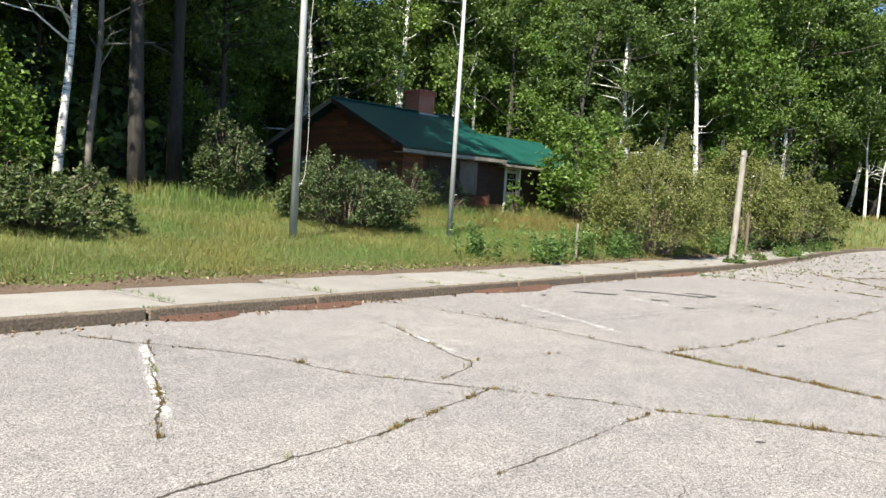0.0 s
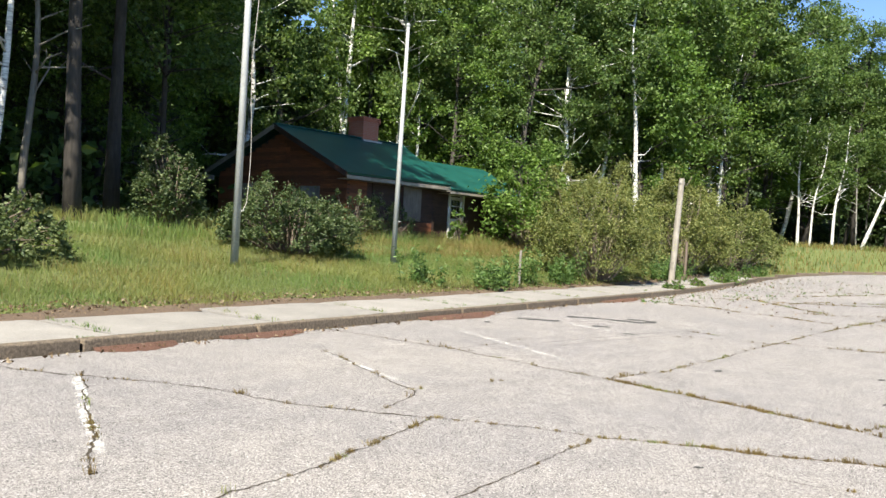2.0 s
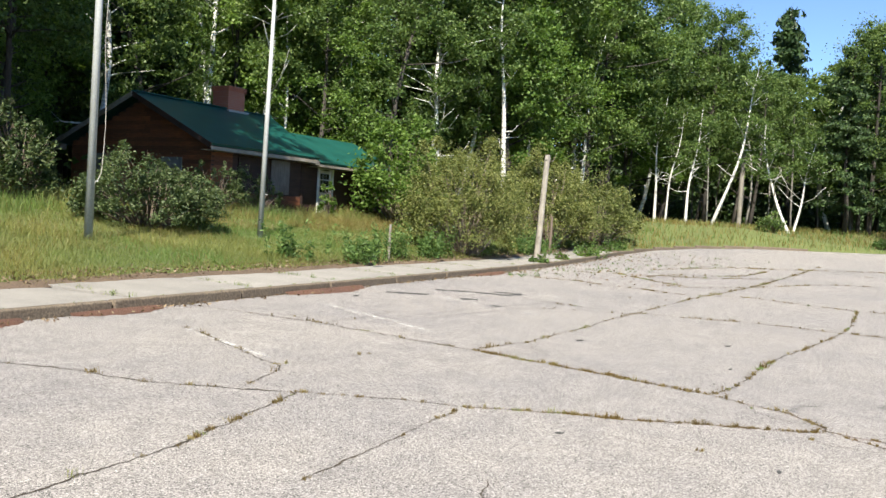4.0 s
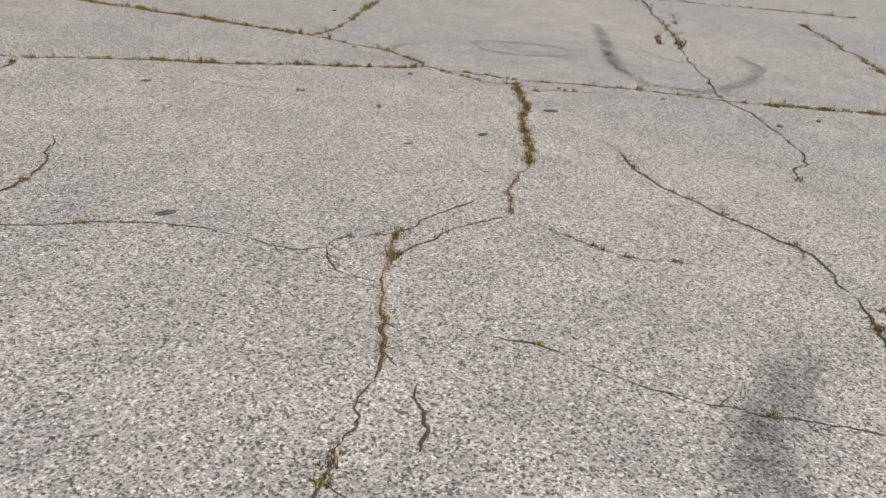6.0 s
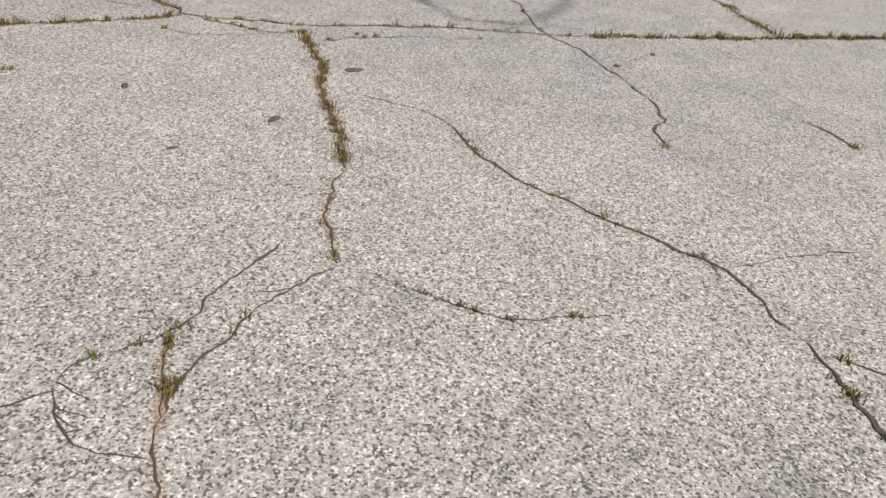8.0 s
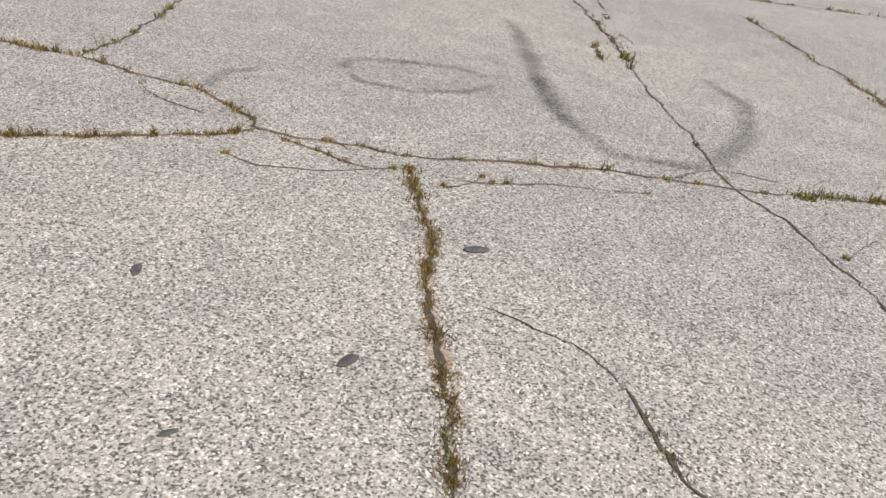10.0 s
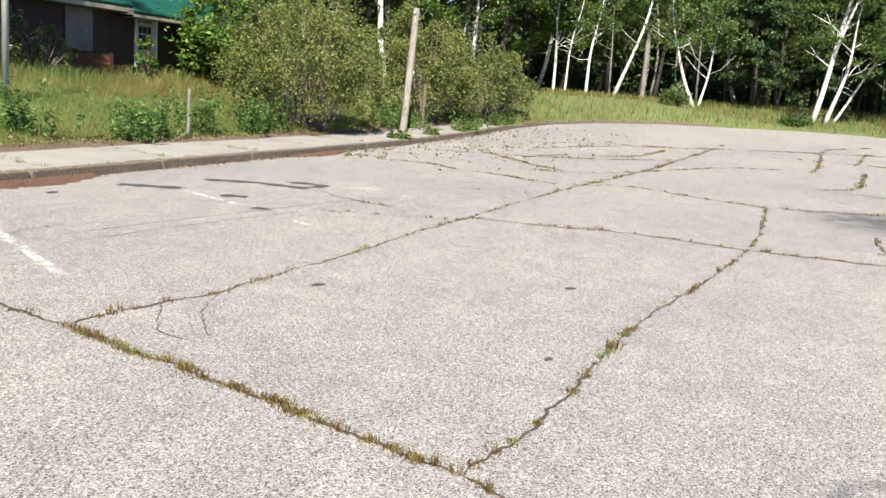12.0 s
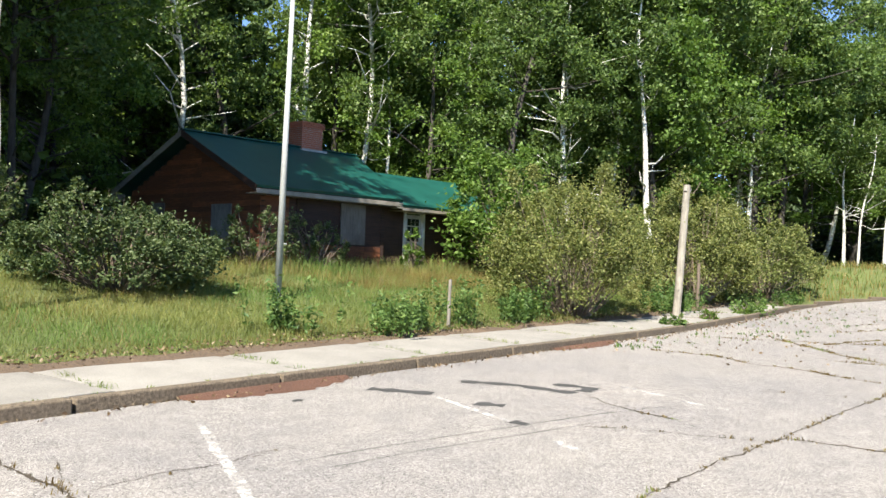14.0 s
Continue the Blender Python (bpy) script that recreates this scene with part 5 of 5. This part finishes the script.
for i, u in enumerate((34.2, 36.6, 38.1, 41.5, 43.2)):
    shrub(u, kerb_n(u) + (0.4, 1.2, 0.5, 0.9, 0.6)[i], 0.6, 0.5, (0.7, 0.5, 0.75, 0.6, 0.65)[i], M_LEAF2, 420, 0.075, "low weed growing out of the pavement", 60 + i, 5)
shrub(61.5, 2.5, 4.0, 1.8, 0.9, M_WEED, 2600, 0.1, "low bushes on the bank beyond the lot", 42)
shrub(60.8, 9.5, 2.5, 1.6, 1.7, M_LEAF, 1800, 0.1, "small bush at the far end of the lot", 43)


# ---- weeds along the pavement ----
def weed(u, n, tall, seed, wide=0.8):
    r = np.random.default_rng(seed)
    z = float(ground_z(u, n)) - 0.03
    w = thing("weed", "dark green leafy weed clump at the lawn's edge", "weed", at(u, n, z), "weeds along the pavement")
    pieces, cs = [], []
    for _ in range(20):
        x, y = r.normal(0, wide / 2.6, 2)
        tip = Vector((x * 1.3, y * 1.3, tall * r.uniform(0.5, 1.1)))
        pieces.append(tube([(x, y, 0), Vector((x, y, 0)).lerp(tip, 0.6), tip], [0.008, 0.006, 0.002], 4))
        k = 42
        t = r.uniform(0.15, 1, k)[:, None]
        cs.append(np.array((x, y, 0)) + (np.array(tip) - np.array((x, y, 0))) * t + r.normal(0, 0.055, (k, 3)))
    v, f = join(pieces)
    tagged(part("branchwork", mesh("branchwork", v, f, M_WEED), None, w), kind="stuff")
    c = np.concatenate(cs)
    v, f = leaves(r, c[c[:, 2] > 0.02], 0.05, 2.3, 0.1)
    tagged(part("foliage", mesh("foliage", v, f, M_WEED), None, w), kind="stuff")


for i, (u, s, tall) in enumerate(((18.2, 3.2, 0.85), (20.6, 2.6, 0.8), (21.6, 2.7, 0.75), (23.6, 2.9, 1.0), (25.9, 2.7, 0.85), (26.9, 2.9, 0.9), (34.6, 2.3, 0.95), (35.5, 2.2, 0.9), (36.6, 2.2, 0.8), (42.5, 1.6, 0.8), (38.8, 0.5, 0.55), (45.5, 0.8, 0.6))):
    weed(u, kerb_n(u) + s, tall * 1.15, 60 + i)

# ---- grass ----
rng = np.random.default_rng(3)


def field(count, u0, u1, s0, s1, height, width, material, name, lab, lean=0.4, patch=0.0):
    u = rng.uniform(u0, u1, count)
    n = kerb_n(u) + s0 + (s1 - s0) * rng.uniform(0, 1, count) ** 1.25
    ok = ~((u > U0 - 0.1) & (u < U2) & (n > N0 - 0.1))
    if patch:
        ok &= np.sin(u * 0.9 + 1.3 * np.sin(n * 0.7)) * np.cos(n * 1.1 + u * 0.35) + rng.normal(0, 0.35, count) > patch
    u, n = u[ok], n[ok]
    h = height * (0.82 + 0.2 * np.sin(u * 0.8 + n * 0.5) * np.sin(n * 0.9 - u * 0.3)) * np.clip((n - kerb_n(u) - 1.9) / 1.2, 0.35, 1)
    b = np.stack([u, n, ground_z(u, n) - 0.02], 1)
    v, f = blades(rng, b, h, width, lean)
    ob = part(name, mesh(name, v, f, material), None, m=R)
    return tagged(ob, lab, "grass", kind="stuff")


field(170000, 2, 44, 2.15, 9.5, 0.25, 0.009, M_GRASS, "grass", "tall green meadow grass of the overgrown lawn", 0.75)
field(44000, 2, 44, 2.15, 12, 0.34, 0.007, M_DRY, "dry_grass", "straw-coloured seeding grass in the lawn", 0.8, -0.05)
field(14000, 18, 34, 6.5, 11.5, 0.55, 0.007, M_DRY, "dry_grass", "tall pale seeding grass before the house", 0.55, -0.2)
field(30000, -12, 44, 8.5, 16, 0.5, 0.018, M_GRASS, "grass", "tall shaded grass near the house")
field(26000, -14, 3, 2.15, 11, 0.42, 0.015, M_GRASS, "grass", "tall green grass beside the pavement")
field(20000, -4, 44, 1.95, 3.0, 0.15, 0.010, M_DRY, "dry_grass", "dead straw along the pavement's edge", 0.9)
u, n = rng.uniform(46, 80, 36000), rng.uniform(-26, 22, 36000)
ok = (lot_reach(u, n) > 0.3) & (lot_reach(u, n) < 16) & ~((n > 0) & (lot_reach(u, n) < 2.2) & (u < 48))
u, n = u[ok], n[ok]
b = np.stack([u, n, ground_z(u, n) - 0.02], 1)
half = len(b) // 2
v, f = blades(rng, b[:half], np.full(half, 0.42), 0.04, 0.4)
tagged(part("grass", mesh("grass", v, f, M_GRASS), None, m=R), "meadow grass on the bank beyond the lot", "grass", kind="stuff")
v, f = blades(rng, b[half:], np.full(len(b) - half, 0.45), 0.035, 0.5)
tagged(part("dry_grass", mesh("dry_grass", v, f, M_DRY), None, m=R), "straw-coloured dry grass on the bank", "grass", kind="stuff")

# soil and litter along the back of the pavement and in the gutter
vs, fs = [], []
for i in range(141):
    u = -6 + i * 0.36
    for k, s in enumerate((2.02, 2.3 + 0.3 * noise.noise((u * 0.9, 1, 0)), 2.5 + 0.45 * noise.noise((u * 0.7, 4, 0)))):
        n = kerb_n(u) + s
        vs.append((u, n, max(float(ground_z(u, n)), float(base_z(u)) + 0.12) + 0.03 * (k < 2) + 0.012))
for i in range(140):
    for k in range(2):
        a = i * 3 + k
        fs.append((a, a + 3, a + 4, a + 1))
tagged(part("soil", mesh("soil", vs, fs, M_SOIL, True), None, m=R), "bare brown soil and needle litter behind the pavement", "soil", kind="structure")


def litter(ua, ub, wide, seed):
    """Rust-coloured needles washed against the kerb."""
    r = np.random.default_rng(seed)
    vs, fs, k = [], [], 24
    for i in range(k + 1):
        u = ua + (ub - ua) * i / k
        w = wide * math.sin(math.pi * (i + 0.4) / (k + 0.8)) ** 0.6 * r.uniform(0.75, 1.15)
        z = float(base_z(u))
        vs += [(u, kerb_n(u) + 0.02, z + 0.05), (u, kerb_n(u) - w * 0.5, z + 0.028), (u, kerb_n(u) - w, z + 0.003)]
    for i in range(k):
        for j in range(2):
            a = i * 3 + j
            fs.append((a, a + 1, a + 4, a + 3))
    ob = part("needle_litter", mesh("needle_litter", vs, fs, M_LITTER, True), None, m=R)
    tagged(ob, "rust-red needle litter washed against the kerb", "litter", "litter in the gutter", "structure")


litter(6.5, 7.8, 0.4, 1)
litter(8.6, 10.4, 0.38, 2)
litter(13.8, 16.8, 0.5, 3)
litter(23.2, 26.2, 0.35, 4)

# far woods close the view all round
def far_woods(points, deep, tall, count, lab, seed, size=0.55, material=M_LEAF):
    r = np.random.default_rng(seed)
    p = np.array(points, float)
    ln = np.concatenate([[0], np.cumsum(np.hypot(*np.diff(p, axis=0).T))])
    s = r.uniform(0, ln[-1], count)
    u, n = np.interp(s, ln, p[:, 0]), np.interp(s, ln, p[:, 1])
    u, n = u + r.normal(0, deep / 2, count), n + r.normal(0, deep / 2, count)
    top = tall * (0.72 + 0.28 * np.sin(s * 0.9) * np.sin(s * 0.37 + 1) + 0.12 * np.sin(s * 2.3))
    z = ground_z(u, n) + top * r.uniform(0, 1, count) ** 0.8
    v, f = leaves(r, np.stack([u, n, z], 1), size, 1.5)
    tagged(part("far_woods", mesh("far_woods", v, f, material), None, m=R), lab, "woods", kind="stuff")


far_woods([(-22, 24), (-8, 28), (8, 31), (21, 36)], 5, 3.6, 13000, "dark undergrowth under the trees", 5, 0.3, M_LEAF)
# needle-dark leaves close sky gaps; under the birches they stand in for shade
far_woods([(52, 31), (76, 29), (92, 22), (98, 0), (99, -8)], 5, 3.6, 22000, "dark undergrowth standing in for shade under the birches", 6, 0.3, M_NEEDLE)
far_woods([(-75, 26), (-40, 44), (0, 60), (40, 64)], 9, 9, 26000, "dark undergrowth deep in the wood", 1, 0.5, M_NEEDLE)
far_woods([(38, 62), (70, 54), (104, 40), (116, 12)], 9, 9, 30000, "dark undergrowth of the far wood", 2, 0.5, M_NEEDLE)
far_woods([(100, 30), (112, 14), (118, -8), (122, -40), (104, -80), (60, -110)], 10, 15, 52000, "leafy far woods across the road", 3, 0.55)
far_woods([(60, -110), (0, -120), (-90, -90), (-110, 0), (-75, 26)], 10, 12, 20000, "leafy woods around the lot", 4, 0.8)

far_woods([(-40, 52), (0, 58), (40, 60), (70, 56)], 6, 21, 34000, "dark leafy wall of the deep wood", 7, 0.75, M_LEAF)

# grass and seedlings in the joints of the pavement and along the kerb
rng = np.random.default_rng(15)
bs, hs = [], []
for i in range(20):
    u = -21.1 + KERB_STEP * i + 0.6
    if not 2 < u < 44:
        continue
    for _ in range(26):
        s = rng.uniform(0.25, 2.1)
        k = int(rng.integers(3, 12))
        x = u + rng.normal(0, 0.03)
        bs.append(np.stack([x + rng.normal(0, 0.03, k), kerb_n(x) + s + rng.normal(0, 0.03, k), np.full(k, float(base_z(u)) + 0.14)], 1))
        hs.append(np.full(k, rng.uniform(0.04, 0.14)))
for _ in range(160):
    u = rng.uniform(3, 44)
    k = int(rng.integers(5, 14))
    bs.append(np.stack([u + rng.normal(0, 0.05, k), kerb_n(u) + 0.185 + rng.normal(0, 0.008, k), np.full(k, float(base_z(u)) + 0.14)], 1))
    hs.append(np.full(k, rng.uniform(0.02, 0.07)))
b, h = np.concatenate(bs), np.concatenate(hs)
v, f = blades(rng, b, h, 0.009, 0.7)
tagged(part("joint_grass", mesh("joint_grass", v, f, M_GRASS), None, m=R), "small grass growing in the pavement joints", "grass", kind="stuff")

# dead leaves and small weeds dotted over the broken end of the lot
rng = np.random.default_rng(29)
bs, hs = [], []
for _ in range(230):
    u = rng.uniform(25, 47)
    s = -0.3 - 6.5 * rng.random() ** 1.3 * (u - 22) / 22
    q = 0.55 + noise.noise((u * 0.5, s * 1.4, 3.0))
    k = int(rng.integers(2, 8) * max(0.3, q))
    if k:
        bs.append(np.stack([u + rng.normal(0, 0.07, k), kerb_n(u) + s + rng.normal(0, 0.04, k), np.full(k, float(base_z(u)))], 1))
        hs.append(np.full(k, rng.uniform(0.03, 0.12)))
b, h = np.concatenate(bs), np.concatenate(hs)
v, f = blades(rng, b, h, 0.035, 0.8)
tagged(part("lot_weeds", mesh("lot_weeds", v, f, M_WEED), None, m=R), "small dark weeds dotted over the broken asphalt", "weeds", kind="stuff")
u = rng.uniform(24, 47, 360)
n = kerb_n(u) - 0.2 - 5.0 * rng.random(360) ** 2
v, f = leaves(rng, np.stack([u, n, base_z(u) + 0.02], 1), 0.05, 1.8, 0.0)
tagged(part("fallen_leaves", mesh("fallen_leaves", v, f, M_DEAD), None, m=R), "brown leaves scattered over the broken asphalt", "leaf litter", kind="stuff")

# fallen leaves over the soil strip and in the gutter
rng = np.random.default_rng(19)
u = rng.uniform(2, 44, 5200)
s = np.where(rng.random(5200) < 0.8, rng.normal(2.45, 0.28, 5200), rng.normal(-0.12, 0.12, 5200))
keep = (s > 2.02) | (s < -0.02)
u, s = u[keep], s[keep]
n = kerb_n(u) + s
z = np.where(s > 1, np.maximum(ground_z(u, n), base_z(u) + 0.12) + 0.05, base_z(u) + 0.03)
v, f = leaves(rng, np.stack([u, n, z], 1), 0.038, 1.7, 0.0)
tagged(part("fallen_leaves", mesh("fallen_leaves", v, f, M_DEAD), None, m=R), "brown fallen leaves behind the pavement and in the gutter", "leaf litter", kind="stuff")


# ---- beyond the lot: road, car, sign, barrier ----
def lathe_wheel(r, w):
    bm = bmesh.new()
    bmesh.ops.create_cone(bm, cap_ends=True, segments=24, radius1=r, radius2=r, depth=w, matrix=Matrix.Rotation(math.pi / 2, 4, "X"))
    bmesh.ops.bevel(bm, geom=[e for e in bm.edges if abs(e.verts[0].co.y - e.verts[1].co.y) < 1e-4], offset=0.04, segments=2, affect="EDGES")
    return bm


def car(u, n, turn):
    k = Nodes("silver_car_paint")
    paint = k.done(k.ramp(k.noise(3, 3), [(0.3, (0.20, 0.21, 0.235)), (0.7, (0.25, 0.26, 0.285))]), 0.3, 0.6)
    rubber = Nodes("tyre_rubber").done((0.02, 0.02, 0.02), 0.8)
    rim = Nodes("alloy_rim").done((0.45, 0.45, 0.46), 0.35, 0.8)
    lamp_m = Nodes("clear_lamp_glass").done((0.7, 0.7, 0.7), 0.15)
    c = thing("car", "silver hatchback car standing on the road", "car", at(u, n, float(ground_z(u, n)) + 0.06, turn))
    half = 0.86
    side = [(-2.1, 0.32), (-2.15, 0.62), (-2.05, 0.86), (-1.0, 0.98), (-0.35, 1.42), (0.9, 1.47), (1.75, 1.30), (2.05, 0.95), (2.12, 0.6), (2.05, 0.3)]
    bm = bmesh.new()
    rows = []
    for y, shrink in ((-half, 0.06), (-half * 0.8, 0.0), (half * 0.8, 0.0), (half, 0.06)):
        rows.append([bm.verts.new((x * (1 - shrink * 0.5), y * (1 - 0.16 * max(0, z - 0.95) / 0.5), z * (1 - shrink * 0.35))) for x, z in side])
    for a, b in zip(rows, rows[1:]):
        for i in range(len(side)):
            j = (i + 1) % len(side)
            bm.faces.new((a[i], a[j], b[j], b[i]))
    bm.faces.new(rows[0][::-1])
    bm.faces.new(rows[-1])
    bmesh.ops.recalc_face_normals(bm, faces=bm.faces)
    bmesh.ops.bevel(bm, geom=list(bm.edges), offset=0.03, segments=2, affect="EDGES")
    body = part("body", bm, paint, c, smooth=True)
    for s in (-1, 1):
        for x0, x1 in ((-0.72, 0.1), (0.18, 0.95), (1.02, 1.6)):
            bm = bmesh.new()
            top = 1.36 if x1 < 1.2 else 1.27
            pts = [(x0 - (0.12 if x0 < -0.5 else 0), 1.0), (x1 + (0.08 if x1 > 1.2 else 0), 1.0), (x1 - (0.1 if x1 > 1.2 else 0), top), (x0 + (0.3 if x0 < -0.5 else 0), top)]
            a = [bm.verts.new((x, s * (half * (1 - 0.16 * (z - 0.95) / 0.5) + 0.012), z)) for x, z in pts]
            b = [bm.verts.new((x, s * (half * (1 - 0.16 * (z - 0.95) / 0.5) - 0.03), z)) for x, z in pts]
            bm.faces.new(a)
            bm.faces.new(b[::-1])
            for i in range(4):
                bm.faces.new((a[i], b[i], b[(i + 1) % 4], a[(i + 1) % 4]))
            bmesh.ops.recalc_face_normals(bm, faces=bm.faces)
            part("window", bm, M_GLASS, body, "dark side window")
        for x in (-1.32, 1.3):
            wheel = part("wheel", lathe_wheel(0.33, 0.22), rubber, c, "black tyre", pose(x, s * 0.78, 0.33), True)
            part("rim", lathe_wheel(0.2, 0.235), rim, wheel, "silver alloy rim")
        part("headlight", box(0.14, 0.34, 0.14, 0.04, -2.04, s * 0.6, 0.74), lamp_m, c, "clear headlight")
        part("mirror", box(0.12, 0.18, 0.12, 0.03, -0.62, s * 0.95, 1.03), paint, c)
    part("windscreen", box(0.05, 1.3, 0.72, 0.01, 0, 0, 0), M_GLASS, body, "dark windscreen", pose(-0.70, 0, 1.215, 0, 55.5, 0))
    part("number_plate", box(0.02, 0.42, 0.12, 0.004, -2.14, 0, 0.45), M_DOOR, c)
    return c


road_far = part("road", box(60, 7.0, 0.12, 0, 0, 0, 0), M_ASPHALT, None, m=at(98.5, -38.2, float(ground_z(90, -24)) - 0.02, -62))
tagged(road_far, "grey asphalt road passing beyond the lot", "road", kind="structure")
car(89.5, -21.6, 40)


def road_sign(u, n, turn):
    s = thing("road_sign", "pale rectangular road sign seen from behind", "sign", at(u, n, float(ground_z(u, n)) - 0.05, turn))
    for y in (-0.45, 0.45):
        part("sign_post", box(0.07, 0.07, 2.6, 0.01, 0, y), M_POLE, s)
    part("sign_panel", box(0.03, 1.5, 0.9, 0.02, -0.06, 0, 2.35), M_POLE, s)


road_sign(92, -19.6, 10)
bar = thing("concrete_barrier", "long pale concrete barrier beside the road", "barrier", at(97, -15, float(ground_z(97, -15)) - 0.05, -70))
for i in range(4):
    part("barrier_block", box(3.0, 0.4, 1.0, 0.12, (i - 1.5) * 3.03, 0), M_CONCRETE, bar)


# ---- wooded hill far off, its blue haze painted into the leaf colour ----
M_HILL = leaf_material("painted_haze_woods", (0.10, 0.15, 0.19), (0.12, 0.175, 0.22), (0.14, 0.195, 0.24), 0.0)
vs, fs, steps = [], [], 120
for i in range(steps + 1):
    a = math.radians(-75 + 120 * i / steps)
    crest = 24 + 9 * math.sin(i * 0.09) + 3 * noise.noise((i * 0.35, 2.0, 0.0)) + 2 * noise.noise((i * 1.7, 5.0, 0.0))
    for k in range(5):
        d = 380 + 45 * k
        vs.append((d * math.cos(a), d * math.sin(a), -4 + crest * math.sin(k / 4 * math.pi / 2)))
for i in range(steps):
    for k in range(4):
        q = i * 5 + k
        fs.append((q, q + 5, q + 6, q + 1))
tagged(part("backdrop", mesh("backdrop", vs, fs, M_HILL), None, m=R), "distant wooded hill with blue haze painted into its colour", "hill", kind="structure")
